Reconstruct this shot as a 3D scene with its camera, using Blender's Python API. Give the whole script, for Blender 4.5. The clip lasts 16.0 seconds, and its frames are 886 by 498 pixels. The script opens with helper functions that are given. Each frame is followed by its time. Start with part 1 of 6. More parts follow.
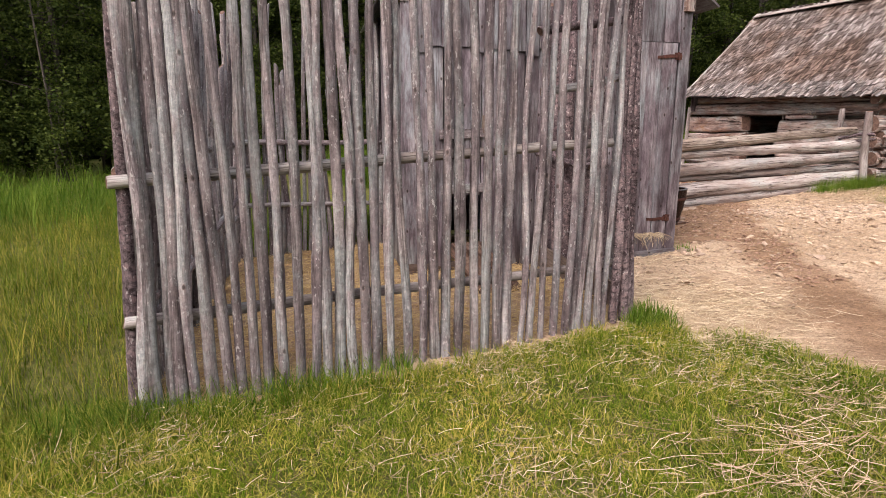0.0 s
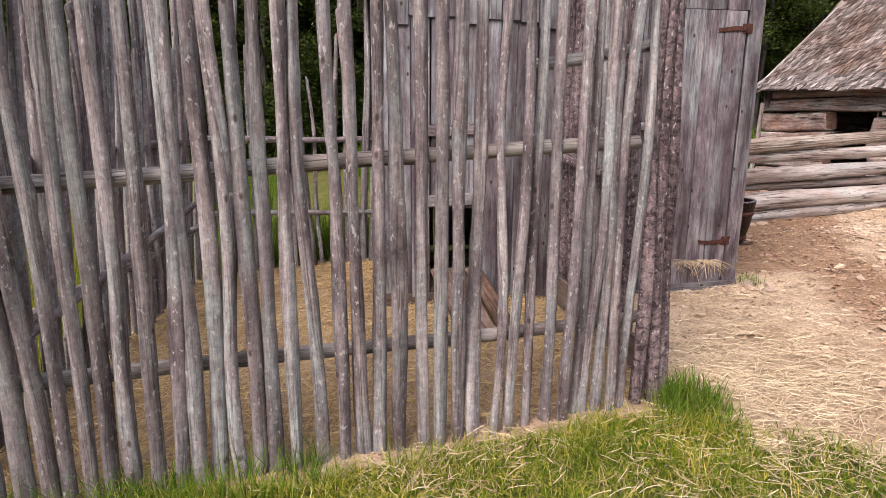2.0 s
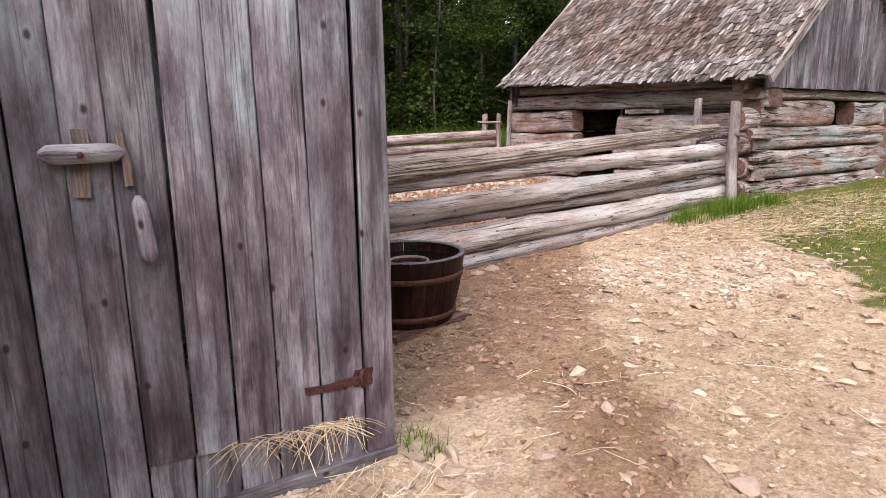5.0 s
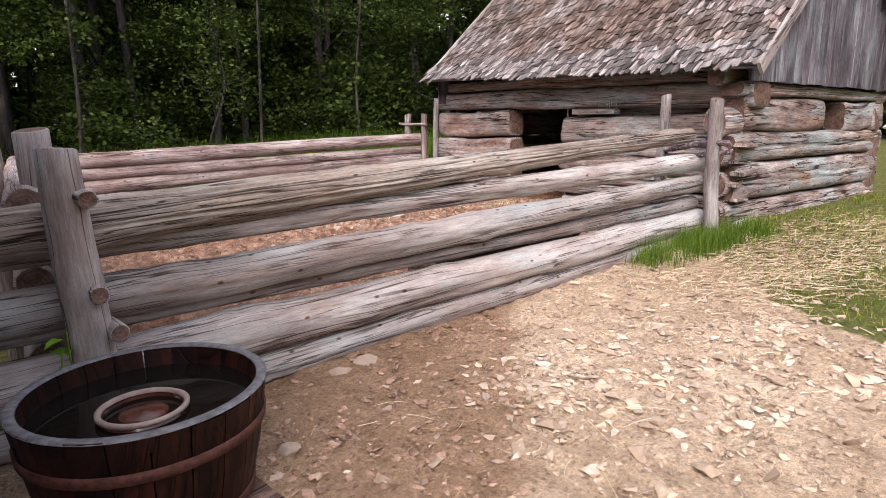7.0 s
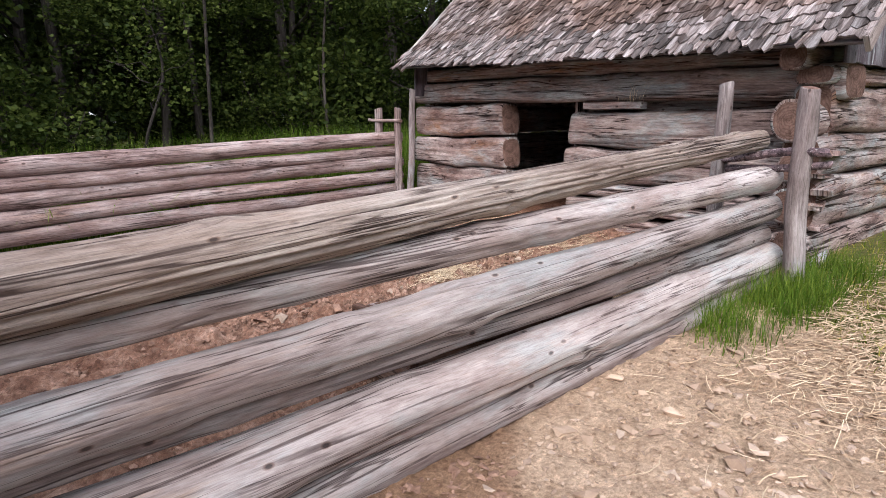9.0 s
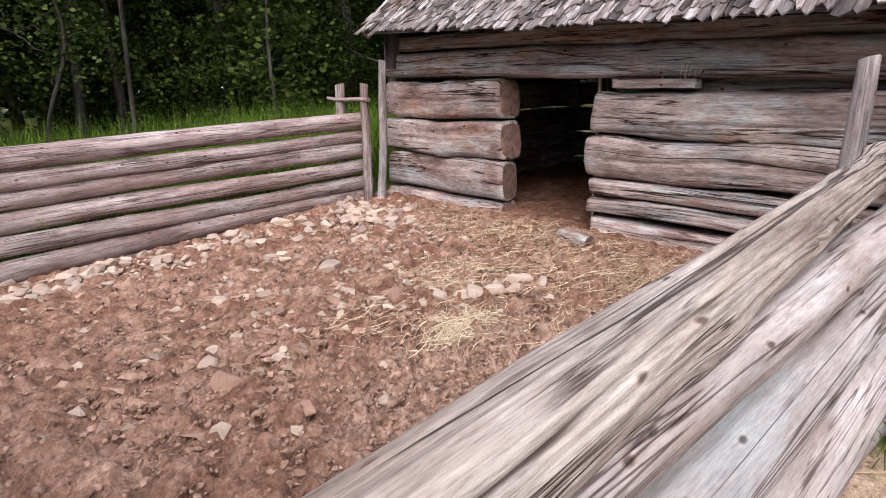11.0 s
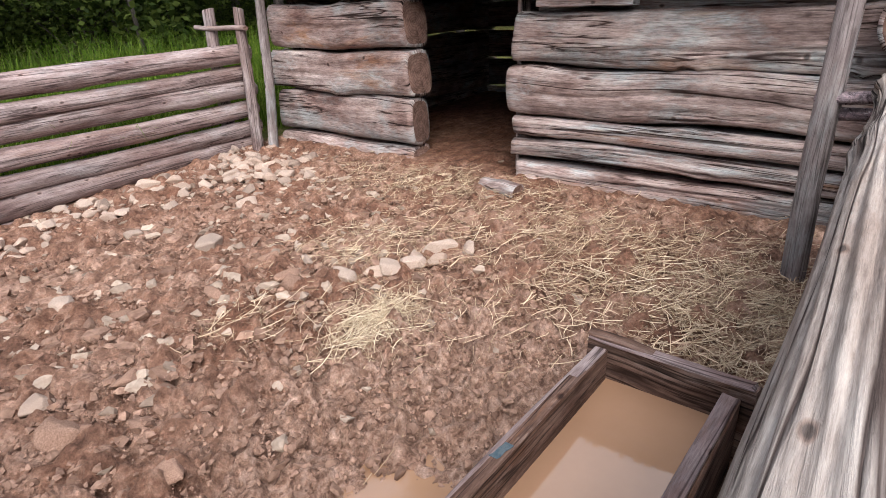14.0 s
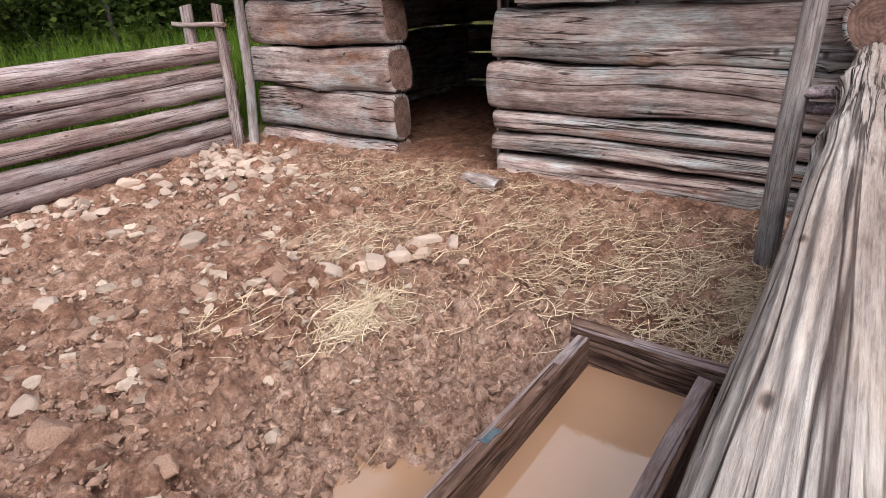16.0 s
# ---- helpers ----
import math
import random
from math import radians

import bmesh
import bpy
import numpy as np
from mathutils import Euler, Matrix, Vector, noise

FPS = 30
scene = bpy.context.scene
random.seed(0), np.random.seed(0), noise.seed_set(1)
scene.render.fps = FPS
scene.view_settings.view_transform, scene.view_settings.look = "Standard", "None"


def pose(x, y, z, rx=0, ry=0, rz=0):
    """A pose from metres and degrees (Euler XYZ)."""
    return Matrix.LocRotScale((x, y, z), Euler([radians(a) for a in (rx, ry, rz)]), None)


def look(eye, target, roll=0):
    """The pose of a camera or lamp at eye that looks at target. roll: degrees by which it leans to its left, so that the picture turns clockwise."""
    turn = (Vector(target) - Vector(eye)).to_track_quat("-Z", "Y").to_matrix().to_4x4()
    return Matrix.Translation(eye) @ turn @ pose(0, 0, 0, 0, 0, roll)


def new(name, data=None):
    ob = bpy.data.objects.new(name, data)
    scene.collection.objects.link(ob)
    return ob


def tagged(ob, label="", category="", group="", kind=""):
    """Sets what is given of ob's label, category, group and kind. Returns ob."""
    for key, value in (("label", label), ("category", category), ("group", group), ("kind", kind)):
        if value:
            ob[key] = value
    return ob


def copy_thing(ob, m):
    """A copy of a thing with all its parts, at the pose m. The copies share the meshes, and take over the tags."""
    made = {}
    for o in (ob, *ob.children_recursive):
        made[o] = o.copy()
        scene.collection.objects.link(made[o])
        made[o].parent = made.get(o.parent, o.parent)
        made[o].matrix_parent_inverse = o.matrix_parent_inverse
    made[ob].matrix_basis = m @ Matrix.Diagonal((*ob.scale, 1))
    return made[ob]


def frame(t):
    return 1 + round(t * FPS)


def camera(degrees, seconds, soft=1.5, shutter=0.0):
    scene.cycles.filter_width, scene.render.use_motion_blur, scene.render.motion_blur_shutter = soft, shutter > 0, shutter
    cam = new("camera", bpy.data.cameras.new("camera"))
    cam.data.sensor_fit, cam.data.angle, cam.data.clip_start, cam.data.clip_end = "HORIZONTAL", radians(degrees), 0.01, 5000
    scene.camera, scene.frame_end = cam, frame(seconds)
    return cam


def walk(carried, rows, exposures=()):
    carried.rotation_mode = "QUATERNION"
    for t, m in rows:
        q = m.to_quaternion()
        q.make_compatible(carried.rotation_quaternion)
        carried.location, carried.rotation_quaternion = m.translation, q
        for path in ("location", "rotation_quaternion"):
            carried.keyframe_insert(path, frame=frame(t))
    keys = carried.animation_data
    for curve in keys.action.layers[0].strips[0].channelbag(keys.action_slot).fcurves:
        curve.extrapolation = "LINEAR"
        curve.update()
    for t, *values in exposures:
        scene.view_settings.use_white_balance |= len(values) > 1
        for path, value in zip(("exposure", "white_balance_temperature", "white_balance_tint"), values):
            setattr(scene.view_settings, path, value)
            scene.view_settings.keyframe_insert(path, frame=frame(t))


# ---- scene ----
# ---- camera and its walk ----
cam = camera(74.4, 16.0, soft=0.65)
PATH = [
    (0, (0.013, -0.029, 1.515), (0.638, 1.829, 1.12), 0.2),
    (0.5, (0.179, 0.181, 1.501), (0.78, 2.047, 1.104), 0.3),
    (1, (0.439, 0.408, 1.472), (0.976, 2.295, 1.083), 0.1),
    (1.5, (0.636, 0.705, 1.462), (1.106, 2.608, 1.063), 0.5),
    (2, (0.889, 0.951, 1.496), (1.327, 2.861, 1.094), 0.5),
    (2.5, (1.334, 1.255, 1.501), (1.772, 3.165, 1.101), 0.2),
    (3, (1.719, 1.574, 1.524), (2.228, 3.465, 1.12), 0.2),
    (3.5, (2.079, 1.923, 1.555), (2.731, 3.768, 1.143), 0.3),
    (4, (2.509, 2.193, 1.584), (3.304, 3.983, 1.178), -0.1),
    (4.5, (2.862, 2.567, 1.588), (3.787, 4.294, 1.185), -0.4),
    (5, (3.224, 2.906, 1.586), (4.253, 4.574, 1.185), -0.7),
    (5.2, (3.388, 3.033, 1.593), (4.448, 4.68, 1.19), -0.7),
    (7.3, (4.827, 4.39, 1.621), (5.992, 5.966, 1.221), -0.4),
    (7.5, (4.905, 4.536, 1.639), (6.072, 6.11, 1.236), -0.3),
    (8, (5.12, 4.846, 1.656), (6.298, 6.411, 1.252), -0.2),
    (8.5, (5.448, 5.115, 1.664), (6.635, 6.671, 1.253), -0.5),
    (9, (5.696, 5.372, 1.677), (6.891, 6.919, 1.253), -0.6),
    (9.5, (5.855, 5.707, 1.719), (7.07, 7.237, 1.289), -0.4),
    (9.7, (5.925, 5.83, 1.717), (7.152, 7.351, 1.289), -0.7),
    (11.8, (6.526, 6.886, 1.846), (7.87, 8.239, 1.244), -1.1),
    (12, (6.603, 6.93, 1.83), (7.96, 8.266, 1.219), -1.28),
    (12.5, (6.73, 7.004, 1.817), (8.118, 8.287, 1.164), -1.53),
    (13, (6.753, 7.024, 1.8), (8.163, 8.262, 1.108), -1.87),
    (13.5, (6.765, 7.03, 1.798), (8.189, 8.224, 1.06), -2.04),
    (14, (6.763, 7.027, 1.797), (8.197, 8.193, 1.034), -2.25),
    (14.5, (6.743, 7.018, 1.792), (8.191, 8.16, 1.018), -2.3),
    (15, (6.729, 7.012, 1.802), (8.187, 8.134, 1.019), -2.34),
    (15.5, (6.718, 7.015, 1.809), (8.18, 8.132, 1.025), -2.37),
    (16, (6.716, 7.01, 1.82), (8.182, 8.121, 1.035), -2.43),
]
walk(cam, [(t, look(eye, target, roll)) for t, eye, target, roll in PATH], [(0, 0.82, 6850, 15), (2, 0.90, 6700, 15), (3.5, 0.95, 6300, 13), (5, 0.93, 6300, 13), (7.5, 0.9, 6250, 13), (9.5, 0.71, 6000, 13), (12, 0.92, 6100, 13), (14, 0.83, 6100, 10), (16, 0.79, 6100, 10)])

# ---- sky and light: a bright overcast day ----
world = bpy.data.worlds.new("sky")
scene.world = world
world.use_nodes = True
_n = world.node_tree.nodes
_sky = _n.new("ShaderNodeTexSky")
_sky.sky_type = "NISHITA"
_sky.sun_disc = False
_sky.sun_elevation = radians(44)
_sky.sun_rotation = radians(228)
_sky.dust_density = 6.0
_sky.air_density = 1.0
_sky.ozone_density = 0.6
_n["Background"].inputs["Strength"].default_value = 0.15
# a thin even veil of high cloud over the clear sky
_veil = _n.new("ShaderNodeMix")
_veil.data_type = "RGBA"
_veil.inputs[0].default_value = 0.5
_veil.inputs[7].default_value = (7.4, 7.3, 7.2, 1.0)
world.node_tree.links.new(_sky.outputs[0], _veil.inputs[6])
world.node_tree.links.new(_veil.outputs[2], _n["Background"].inputs[0])
sun = new("sun", bpy.data.lights.new("sun", "SUN"))
sun.data.energy = 1.5
sun.data.angle = radians(40)
sun.data.color = (1.0, 0.95, 0.88)
_az, _el = radians(228), radians(44)
sun.matrix_world = look((0, 0, 0), (-math.sin(_az) * math.cos(_el), -math.cos(_az) * math.cos(_el), -math.sin(_el)))

# ---- materials ----


class Mat:
    """A small helper to wire node materials."""

    def __init__(self, name):
        self.m = bpy.data.materials.new(name)
        self.m.use_nodes = True
        self.t = self.m.node_tree
        self.b = self.t.nodes["Principled BSDF"]

    def n(self, kind, **kw):
        node = self.t.nodes.new("ShaderNode" + kind)
        for k, v in kw.items():
            if k in node.inputs:
                if hasattr(v, "is_output"):
                    self.t.links.new(v, node.inputs[k])
                else:
                    node.inputs[k].default_value = v
            else:
                setattr(node, k, v)
        return node

    def link(self, out, node, key):
        self.t.links.new(out, node.inputs[key])

    def coords(self, scale, shift=True):
        """Object coordinates times scale, moved for each object."""
        tc = self.n("TexCoord")
        mp = self.n("Mapping")
        mp.inputs["Scale"].default_value = scale
        self.link(tc.outputs["Object"], mp, "Vector")
        if not shift:
            return mp.outputs[0]
        info = self.n("ObjectInfo")
        mul = self.n("VectorMath", operation="SCALE")
        mul.inputs[0].default_value = (37.0, 19.0, 53.0)
        self.link(info.outputs["Random"], mul, "Scale")
        add = self.n("VectorMath", operation="ADD")
        self.t.links.new(mp.outputs[0], add.inputs[0])
        self.t.links.new(mul.outputs[0], add.inputs[1])
        return add.outputs[0]

    def grain(self, across, along_, uv=True):
        """Metres across and along the grain, moved for each object."""
        tc = self.n("TexCoord")
        sep = self.n("SeparateXYZ")
        self.link(tc.outputs["UV" if uv is True else "Object"], sep, "Vector")
        cmb = self.n("CombineXYZ")
        if uv is True or uv == "flat":
            u, v = sep.outputs[0], sep.outputs[1]
        else:
            add = self.n("Math", operation="ADD")
            self.t.links.new(sep.outputs[0], add.inputs[0])
            self.t.links.new(sep.outputs[1], add.inputs[1])
            u, v = add.outputs[0], sep.outputs[2]
        self.t.links.new(u, cmb.inputs[0])
        self.t.links.new(v, cmb.inputs[1])
        mp = self.n("Mapping")
        mp.inputs["Scale"].default_value = (across, along_, 1)
        self.link(cmb.outputs[0], mp, "Vector")
        info = self.n("ObjectInfo")
        mul = self.n("VectorMath", operation="SCALE")
        mul.inputs[0].default_value = (37.0, 19.0, 53.0)
        self.link(info.outputs["Random"], mul, "Scale")
        add = self.n("VectorMath", operation="ADD")
        self.t.links.new(mp.outputs[0], add.inputs[0])
        self.t.links.new(mul.outputs[0], add.inputs[1])
        return add.outputs[0]

    def noise(self, vec, scale, detail=6.0, rough=0.6, distort=0.0):
        nd = self.n("TexNoise")
        nd.inputs["Scale"].default_value = scale
        nd.inputs["Detail"].default_value = detail
        nd.inputs["Roughness"].default_value = rough
        nd.inputs["Distortion"].default_value = distort
        if vec is not None:
            self.link(vec, nd, "Vector")
        return nd.outputs["Fac"]

    def ramp(self, fac, stops):
        r = self.n("ValToRGB")
        e = r.color_ramp.elements
        while len(e) < len(stops):
            e.new(0.5)
        for el, (p, c) in zip(e, stops):
            el.position = p
            el.color = (*c, 1.0) if not isinstance(c, (int, float)) else (c, c, c, 1.0)
        self.link(fac, r, "Fac")
        return r.outputs["Color"]

    def mix(self, a, b, fac, mode="MIX"):
        mx = self.n("Mix", data_type="RGBA", blend_type=mode)
        for sock, v in ((6, a), (7, b), (0, fac)):
            if hasattr(v, "is_output"):
                self.t.links.new(v, mx.inputs[sock])
            else:
                mx.inputs[sock].default_value = (*v, 1.0) if isinstance(v, tuple) else v
        return mx.outputs[2]

    def tint(self, col, low, high, sat=0.0):
        """Each object a little lighter or darker."""
        info = self.n("ObjectInfo")
        mr = self.n("MapRange")
        mr.inputs["To Min"].default_value = low
        mr.inputs["To Max"].default_value = high
        self.link(info.outputs["Random"], mr, "Value")
        hs = self.n("HueSaturation")
        self.link(mr.outputs[0], hs, "Value")
        self.link(col, hs, "Color")
        return hs.outputs[0]

    def bump(self, fac, strength, dist):
        bp = self.n("Bump")
        bp.inputs["Strength"].default_value = strength
        bp.inputs["Distance"].default_value = dist
        self.link(fac, bp, "Height")
        self.link(bp.outputs[0], self.b, "Normal")

    def out(self, col, rough=0.85, spec=0.3):
        if hasattr(col, "is_output"):
            self.link(col, self.b, "Base Color")
        else:
            self.b.inputs["Base Color"].default_value = (*col, 1.0)
        if hasattr(rough, "is_output"):
            self.link(rough, self.b, "Roughness")
        else:
            self.b.inputs["Roughness"].default_value = rough
        self.b.inputs["Specular IOR Level"].default_value = spec
        return self.m


def wood(name, dark, mid, light, figure=0.7, low=0.8, high=1.18, stain=(0.5, 0.47, 0.5), stain_amount=0.5, bump=0.5, lichen=None,
         lichen_at=(0.56, 0.70, 0.55), warm=None, warm_at=(0.56, 0.68, 0.6), fleck=None, crack=0.8, knots=0.8, ring=0.0, uv=True, fibre=0.8, band=0.4, rough=0.82, spec=0.25):
    """Weathered timber, grain along local z: patches, long bands, fibres at two sizes, drying cracks, small knots, stains."""
    m = Mat(name)
    tone = m.noise(m.grain(1, 0.22, uv), 9.0, 7, 0.70)
    col = m.ramp(tone, [(0.32, dark), (0.47, mid), (0.66, light)])
    if lichen:
        li = m.noise(m.grain(1, 0.3, uv), 4.5, 8, 0.74)
        a, b, c = lichen_at
        col = m.mix(col, lichen, m.ramp(li, [(a, 0.0), (b, c)]))
    if warm:
        wa = m.noise(m.grain(1, 0.16, uv), 5.3, 7, 0.70, 0.3)
        a, b, c = warm_at
        col = m.mix(col, warm, m.ramp(wa, [(a, 0.0), (b, c)]))
    # long bands a hand wide, then fibres a few millimetres wide
    wide_band = m.noise(m.grain(1, 0.06, uv), 15.0, 5, 0.65)
    col = m.mix(col, m.ramp(wide_band, [(0.34, (0.50, 0.46, 0.47)), (0.5, (1, 1, 1)), (0.66, (1.22, 1.22, 1.22))]), band, "MULTIPLY")
    streak = m.noise(m.grain(1, 0.05, uv), 62.0, 6, 0.74, 0.3)
    col = m.mix(col, m.ramp(streak, [(0.33, (0.42, 0.38, 0.38)), (0.48, (0.97, 0.97, 0.97)), (0.66, (1.3, 1.3, 1.3))]), figure, "MULTIPLY")
    fine = m.noise(m.grain(1, 0.07, uv), 210.0, 4, 0.72, 0.2)
    col = m.mix(col, m.ramp(fine, [(0.32, (0.55, 0.52, 0.52)), (0.5, (1, 1, 1)), (0.68, (1.28, 1.28, 1.28))]), fibre, "MULTIPLY")
    big = m.noise(m.grain(1, 0.4, uv), 2.4, 6, 0.68)
    col = m.mix(col, m.ramp(big, [(0.36, stain), (0.56, (1, 1, 1))]), stain_amount, "MULTIPLY")
    if fleck:
        fl = m.noise(m.grain(1, 0.5, uv), 60.0, 3, 0.5)
        col = m.mix(col, fleck, m.ramp(fl, [(0.62, 0.0), (0.67, 0.8)]))
    hgt = m.mix(streak, fine, 0.35)
    # drying cracks that run with the grain, at two sizes
    for sc, st, wd, sz in ((8.0, 0.035, 0.016, 2.6), (24.0, 0.035, 0.024, 5.5)):
        cn = m.noise(m.grain(1, st, uv), sc, 3, 0.55, 0.15)
        sub = m.n("Math", operation="SUBTRACT")
        sub.inputs[1].default_value = 0.5
        m.t.links.new(cn, sub.inputs[0])
        ab = m.n("Math", operation="ABSOLUTE")
        m.t.links.new(sub.outputs[0], ab.inputs[0])
        line = m.ramp(ab.outputs[0], [(0.25 * wd, 0.0), (wd, 1.0)])
        gate = m.ramp(m.noise(m.grain(1, 0.16, uv), sz, 3, 0.6), [(0.45, 0.0), (0.52, crack)])
        split_line = m.mix((1, 1, 1), line, gate)
        col = m.mix(col, m.mix((0.12, 0.085, 0.08), (1, 1, 1), split_line), 1.0, "MULTIPLY")
        hgt = m.mix(hgt, split_line, 0.4)
    # small knots and nail holes
    vo = m.n("TexVoronoi", feature="F1")
    vo.voronoi_dimensions = "2D"
    vo.inputs["Scale"].default_value = 6.0
    m.link(m.grain(1, 0.62, uv), vo, "Vector")
    cell = m.n("SeparateColor")
    m.link(vo.outputs["Color"], cell, "Color")
    has = m.ramp(cell.outputs[0], [(0.66, 0.0), (0.70, knots)])
    dot = m.ramp(vo.outputs["Distance"], [(0.030, (0.10, 0.075, 0.07)), (0.050, (0.62, 0.50, 0.45)), (0.075, (1.12, 1.1, 1.08)), (0.12, (1, 1, 1))])
    col = m.mix(col, m.mix((1, 1, 1), dot, has), 1.0, "MULTIPLY")
    if ring:
        rn = m.noise(m.grain(0.8, 1, uv), 34.0, 6, 0.75, 0.6)
        col = m.mix(col, m.mix((1, 1, 1), m.ramp(rn, [(0.38, (0.25, 0.21, 0.22)), (0.5, (1, 1, 1)), (0.62, (1.7, 1.55, 1.5))]), ring), 1.0, "MULTIPLY")
        hgt = m.mix(hgt, rn, 0.5)
    col = m.tint(col, low, high)
    m.bump(hgt, bump, 0.011)
    return m.out(col, m.ramp(tone, [(0.3, min(rough + 0.1, 1.0)), (0.7, rough - 0.06)]), spec)


PICKET = wood("weathered_picket_wood", (0.075, 0.057, 0.066), (0.22, 0.186, 0.203), (0.40, 0.368, 0.392), 0.55, 0.66, 1.22, stain=(0.5, 0.45, 0.5), stain_amount=0.75,
              lichen=(0.33, 0.37, 0.395), lichen_at=(0.48, 0.60, 0.75), fleck=(0.42, 0.41, 0.43), ring=0.3, crack=0.5, bump=0.8, rough=0.65, spec=0.45)
BARK = wood("rough_bark", (0.05, 0.036, 0.043), (0.125, 0.095, 0.11), (0.26, 0.215, 0.235), 0.3, 0.8, 1.15, stain_amount=0.4,
            lichen=(0.36, 0.26, 0.225), lichen_at=(0.66, 0.70, 0.8), fleck=(0.40, 0.38, 0.40), bump=1.0, ring=1.0, crack=0.2, knots=0.3)
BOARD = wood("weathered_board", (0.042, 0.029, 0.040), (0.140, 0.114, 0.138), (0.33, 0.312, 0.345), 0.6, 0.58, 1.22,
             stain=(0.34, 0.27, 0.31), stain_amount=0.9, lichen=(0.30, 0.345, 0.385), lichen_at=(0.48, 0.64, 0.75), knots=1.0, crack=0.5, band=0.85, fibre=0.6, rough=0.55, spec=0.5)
HEWN = wood("hewn_barn_log", (0.16, 0.11, 0.10), (0.35, 0.274, 0.26), (0.57, 0.51, 0.495), 0.75, 0.85, 1.12,
            stain=(0.50, 0.35, 0.31), stain_amount=0.75, lichen=(0.39, 0.45, 0.475), lichen_at=(0.48, 0.60, 0.8), warm=(0.34, 0.185, 0.10), warm_at=(0.56, 0.67, 0.75), crack=1.0, bump=1.0,
            fibre=1.0, band=0.7)
RAIL = wood("weathered_rail", (0.27, 0.226, 0.222), (0.40, 0.354, 0.350), (0.52, 0.49, 0.495), 0.3, 0.86, 1.1,
            stain=(0.58, 0.46, 0.42), stain_amount=0.65, lichen=(0.42, 0.455, 0.475), lichen_at=(0.50, 0.62, 0.75), warm=(0.44, 0.31, 0.225), warm_at=(0.60, 0.70, 0.45), crack=0.8, bump=0.6, fibre=0.6, band=0.25)
RAILTOP = wood("furrowed_top_rail", (0.20, 0.16, 0.142), (0.325, 0.278, 0.252), (0.44, 0.40, 0.372), 0.38, 0.95, 1.05,
               stain=(0.66, 0.54, 0.48), stain_amount=0.6, lichen=(0.30, 0.32, 0.20), lichen_at=(0.64, 0.74, 0.4), warm=(0.36, 0.26, 0.19), warm_at=(0.55, 0.68, 0.5), crack=0.9, bump=1.0,
               fibre=0.8, band=0.45)
POSTWOOD = wood("grey_post", (0.13, 0.108, 0.105), (0.25, 0.22, 0.22), (0.40, 0.375, 0.38), 0.5, 0.95, 1.05, stain=(0.6, 0.5, 0.5), stain_amount=0.7,
                lichen=(0.34, 0.39, 0.41), lichen_at=(0.52, 0.64, 0.6), crack=0.5)
RAILPINK = wood("peeled_rail", (0.16, 0.115, 0.112), (0.295, 0.232, 0.228), (0.44, 0.385, 0.385), 0.6, 0.84, 1.15,
                stain=(0.62, 0.47, 0.43), stain_amount=0.65, lichen=(0.37, 0.38, 0.40), lichen_at=(0.54, 0.66, 0.55), warm=(0.33, 0.22, 0.17), crack=0.7, band=0.5)
SHINGLE = wood("split_shingle", (0.05, 0.040, 0.038), (0.165, 0.142, 0.142), (0.45, 0.43, 0.445), 0.7, 0.3, 1.6,
               stain=(0.6, 0.48, 0.42), stain_amount=0.6, knots=0.0, crack=0.4, uv="flat")
TUBWOOD = wood("tarred_tub_wood", (0.004, 0.0015, 0.0015), (0.014, 0.0045, 0.0035), (0.055, 0.016, 0.011), 0.6, 0.9, 1.1, uv=False, rough=0.5, spec=0.18)
TROUGH = wood("wet_trough_board", (0.05, 0.028, 0.021), (0.145, 0.087, 0.066), (0.33, 0.235, 0.195), 0.6, 0.85, 1.15,
              stain=(0.35, 0.26, 0.24), stain_amount=0.8, lichen=(0.40, 0.34, 0.315), lichen_at=(0.54, 0.66, 0.75), warm=(0.27, 0.125, 0.055), warm_at=(0.56, 0.66, 0.6))
LATCHWOOD = wood("worn_latch_wood", (0.09, 0.064, 0.056), (0.165, 0.124, 0.108), (0.26, 0.21, 0.19), 0.4, 0.95, 1.05, crack=0.3, knots=0.2)


def end_grain():
    m = Mat("sawn_end_grain")
    tc = m.n("TexCoord")
    mp = m.n("Mapping")
    mp.inputs["Scale"].default_value = (1, 1, 0)
    m.link(tc.outputs["Object"], mp, "Vector")
    w = m.n("TexWave", wave_type="RINGS", rings_direction="SPHERICAL")
    w.inputs["Scale"].default_value = 17
    w.inputs["Distortion"].default_value = 9
    w.inputs["Detail"].default_value = 3
    m.link(mp.outputs[0], w, "Vector")
    col = m.ramp(w.outputs["Fac"], [(0.0, (0.150, 0.092, 0.076)), (1.0, (0.195, 0.130, 0.110))])
    col = m.mix(col, m.ramp(m.noise(tc.outputs["Object"], 16, 8, 0.75), [(0.35, (0.35, 0.29, 0.28)), (0.5, (0.95, 0.93, 0.92)), (0.66, (1.5, 1.45, 1.42))]), 0.9, "MULTIPLY")
    m.bump(m.noise(tc.outputs["Object"], 45, 6, 0.7), 0.6, 0.008)
    return m.out(m.tint(col, 0.8, 1.15), 0.9, 0.15)


ENDGRAIN = end_grain()


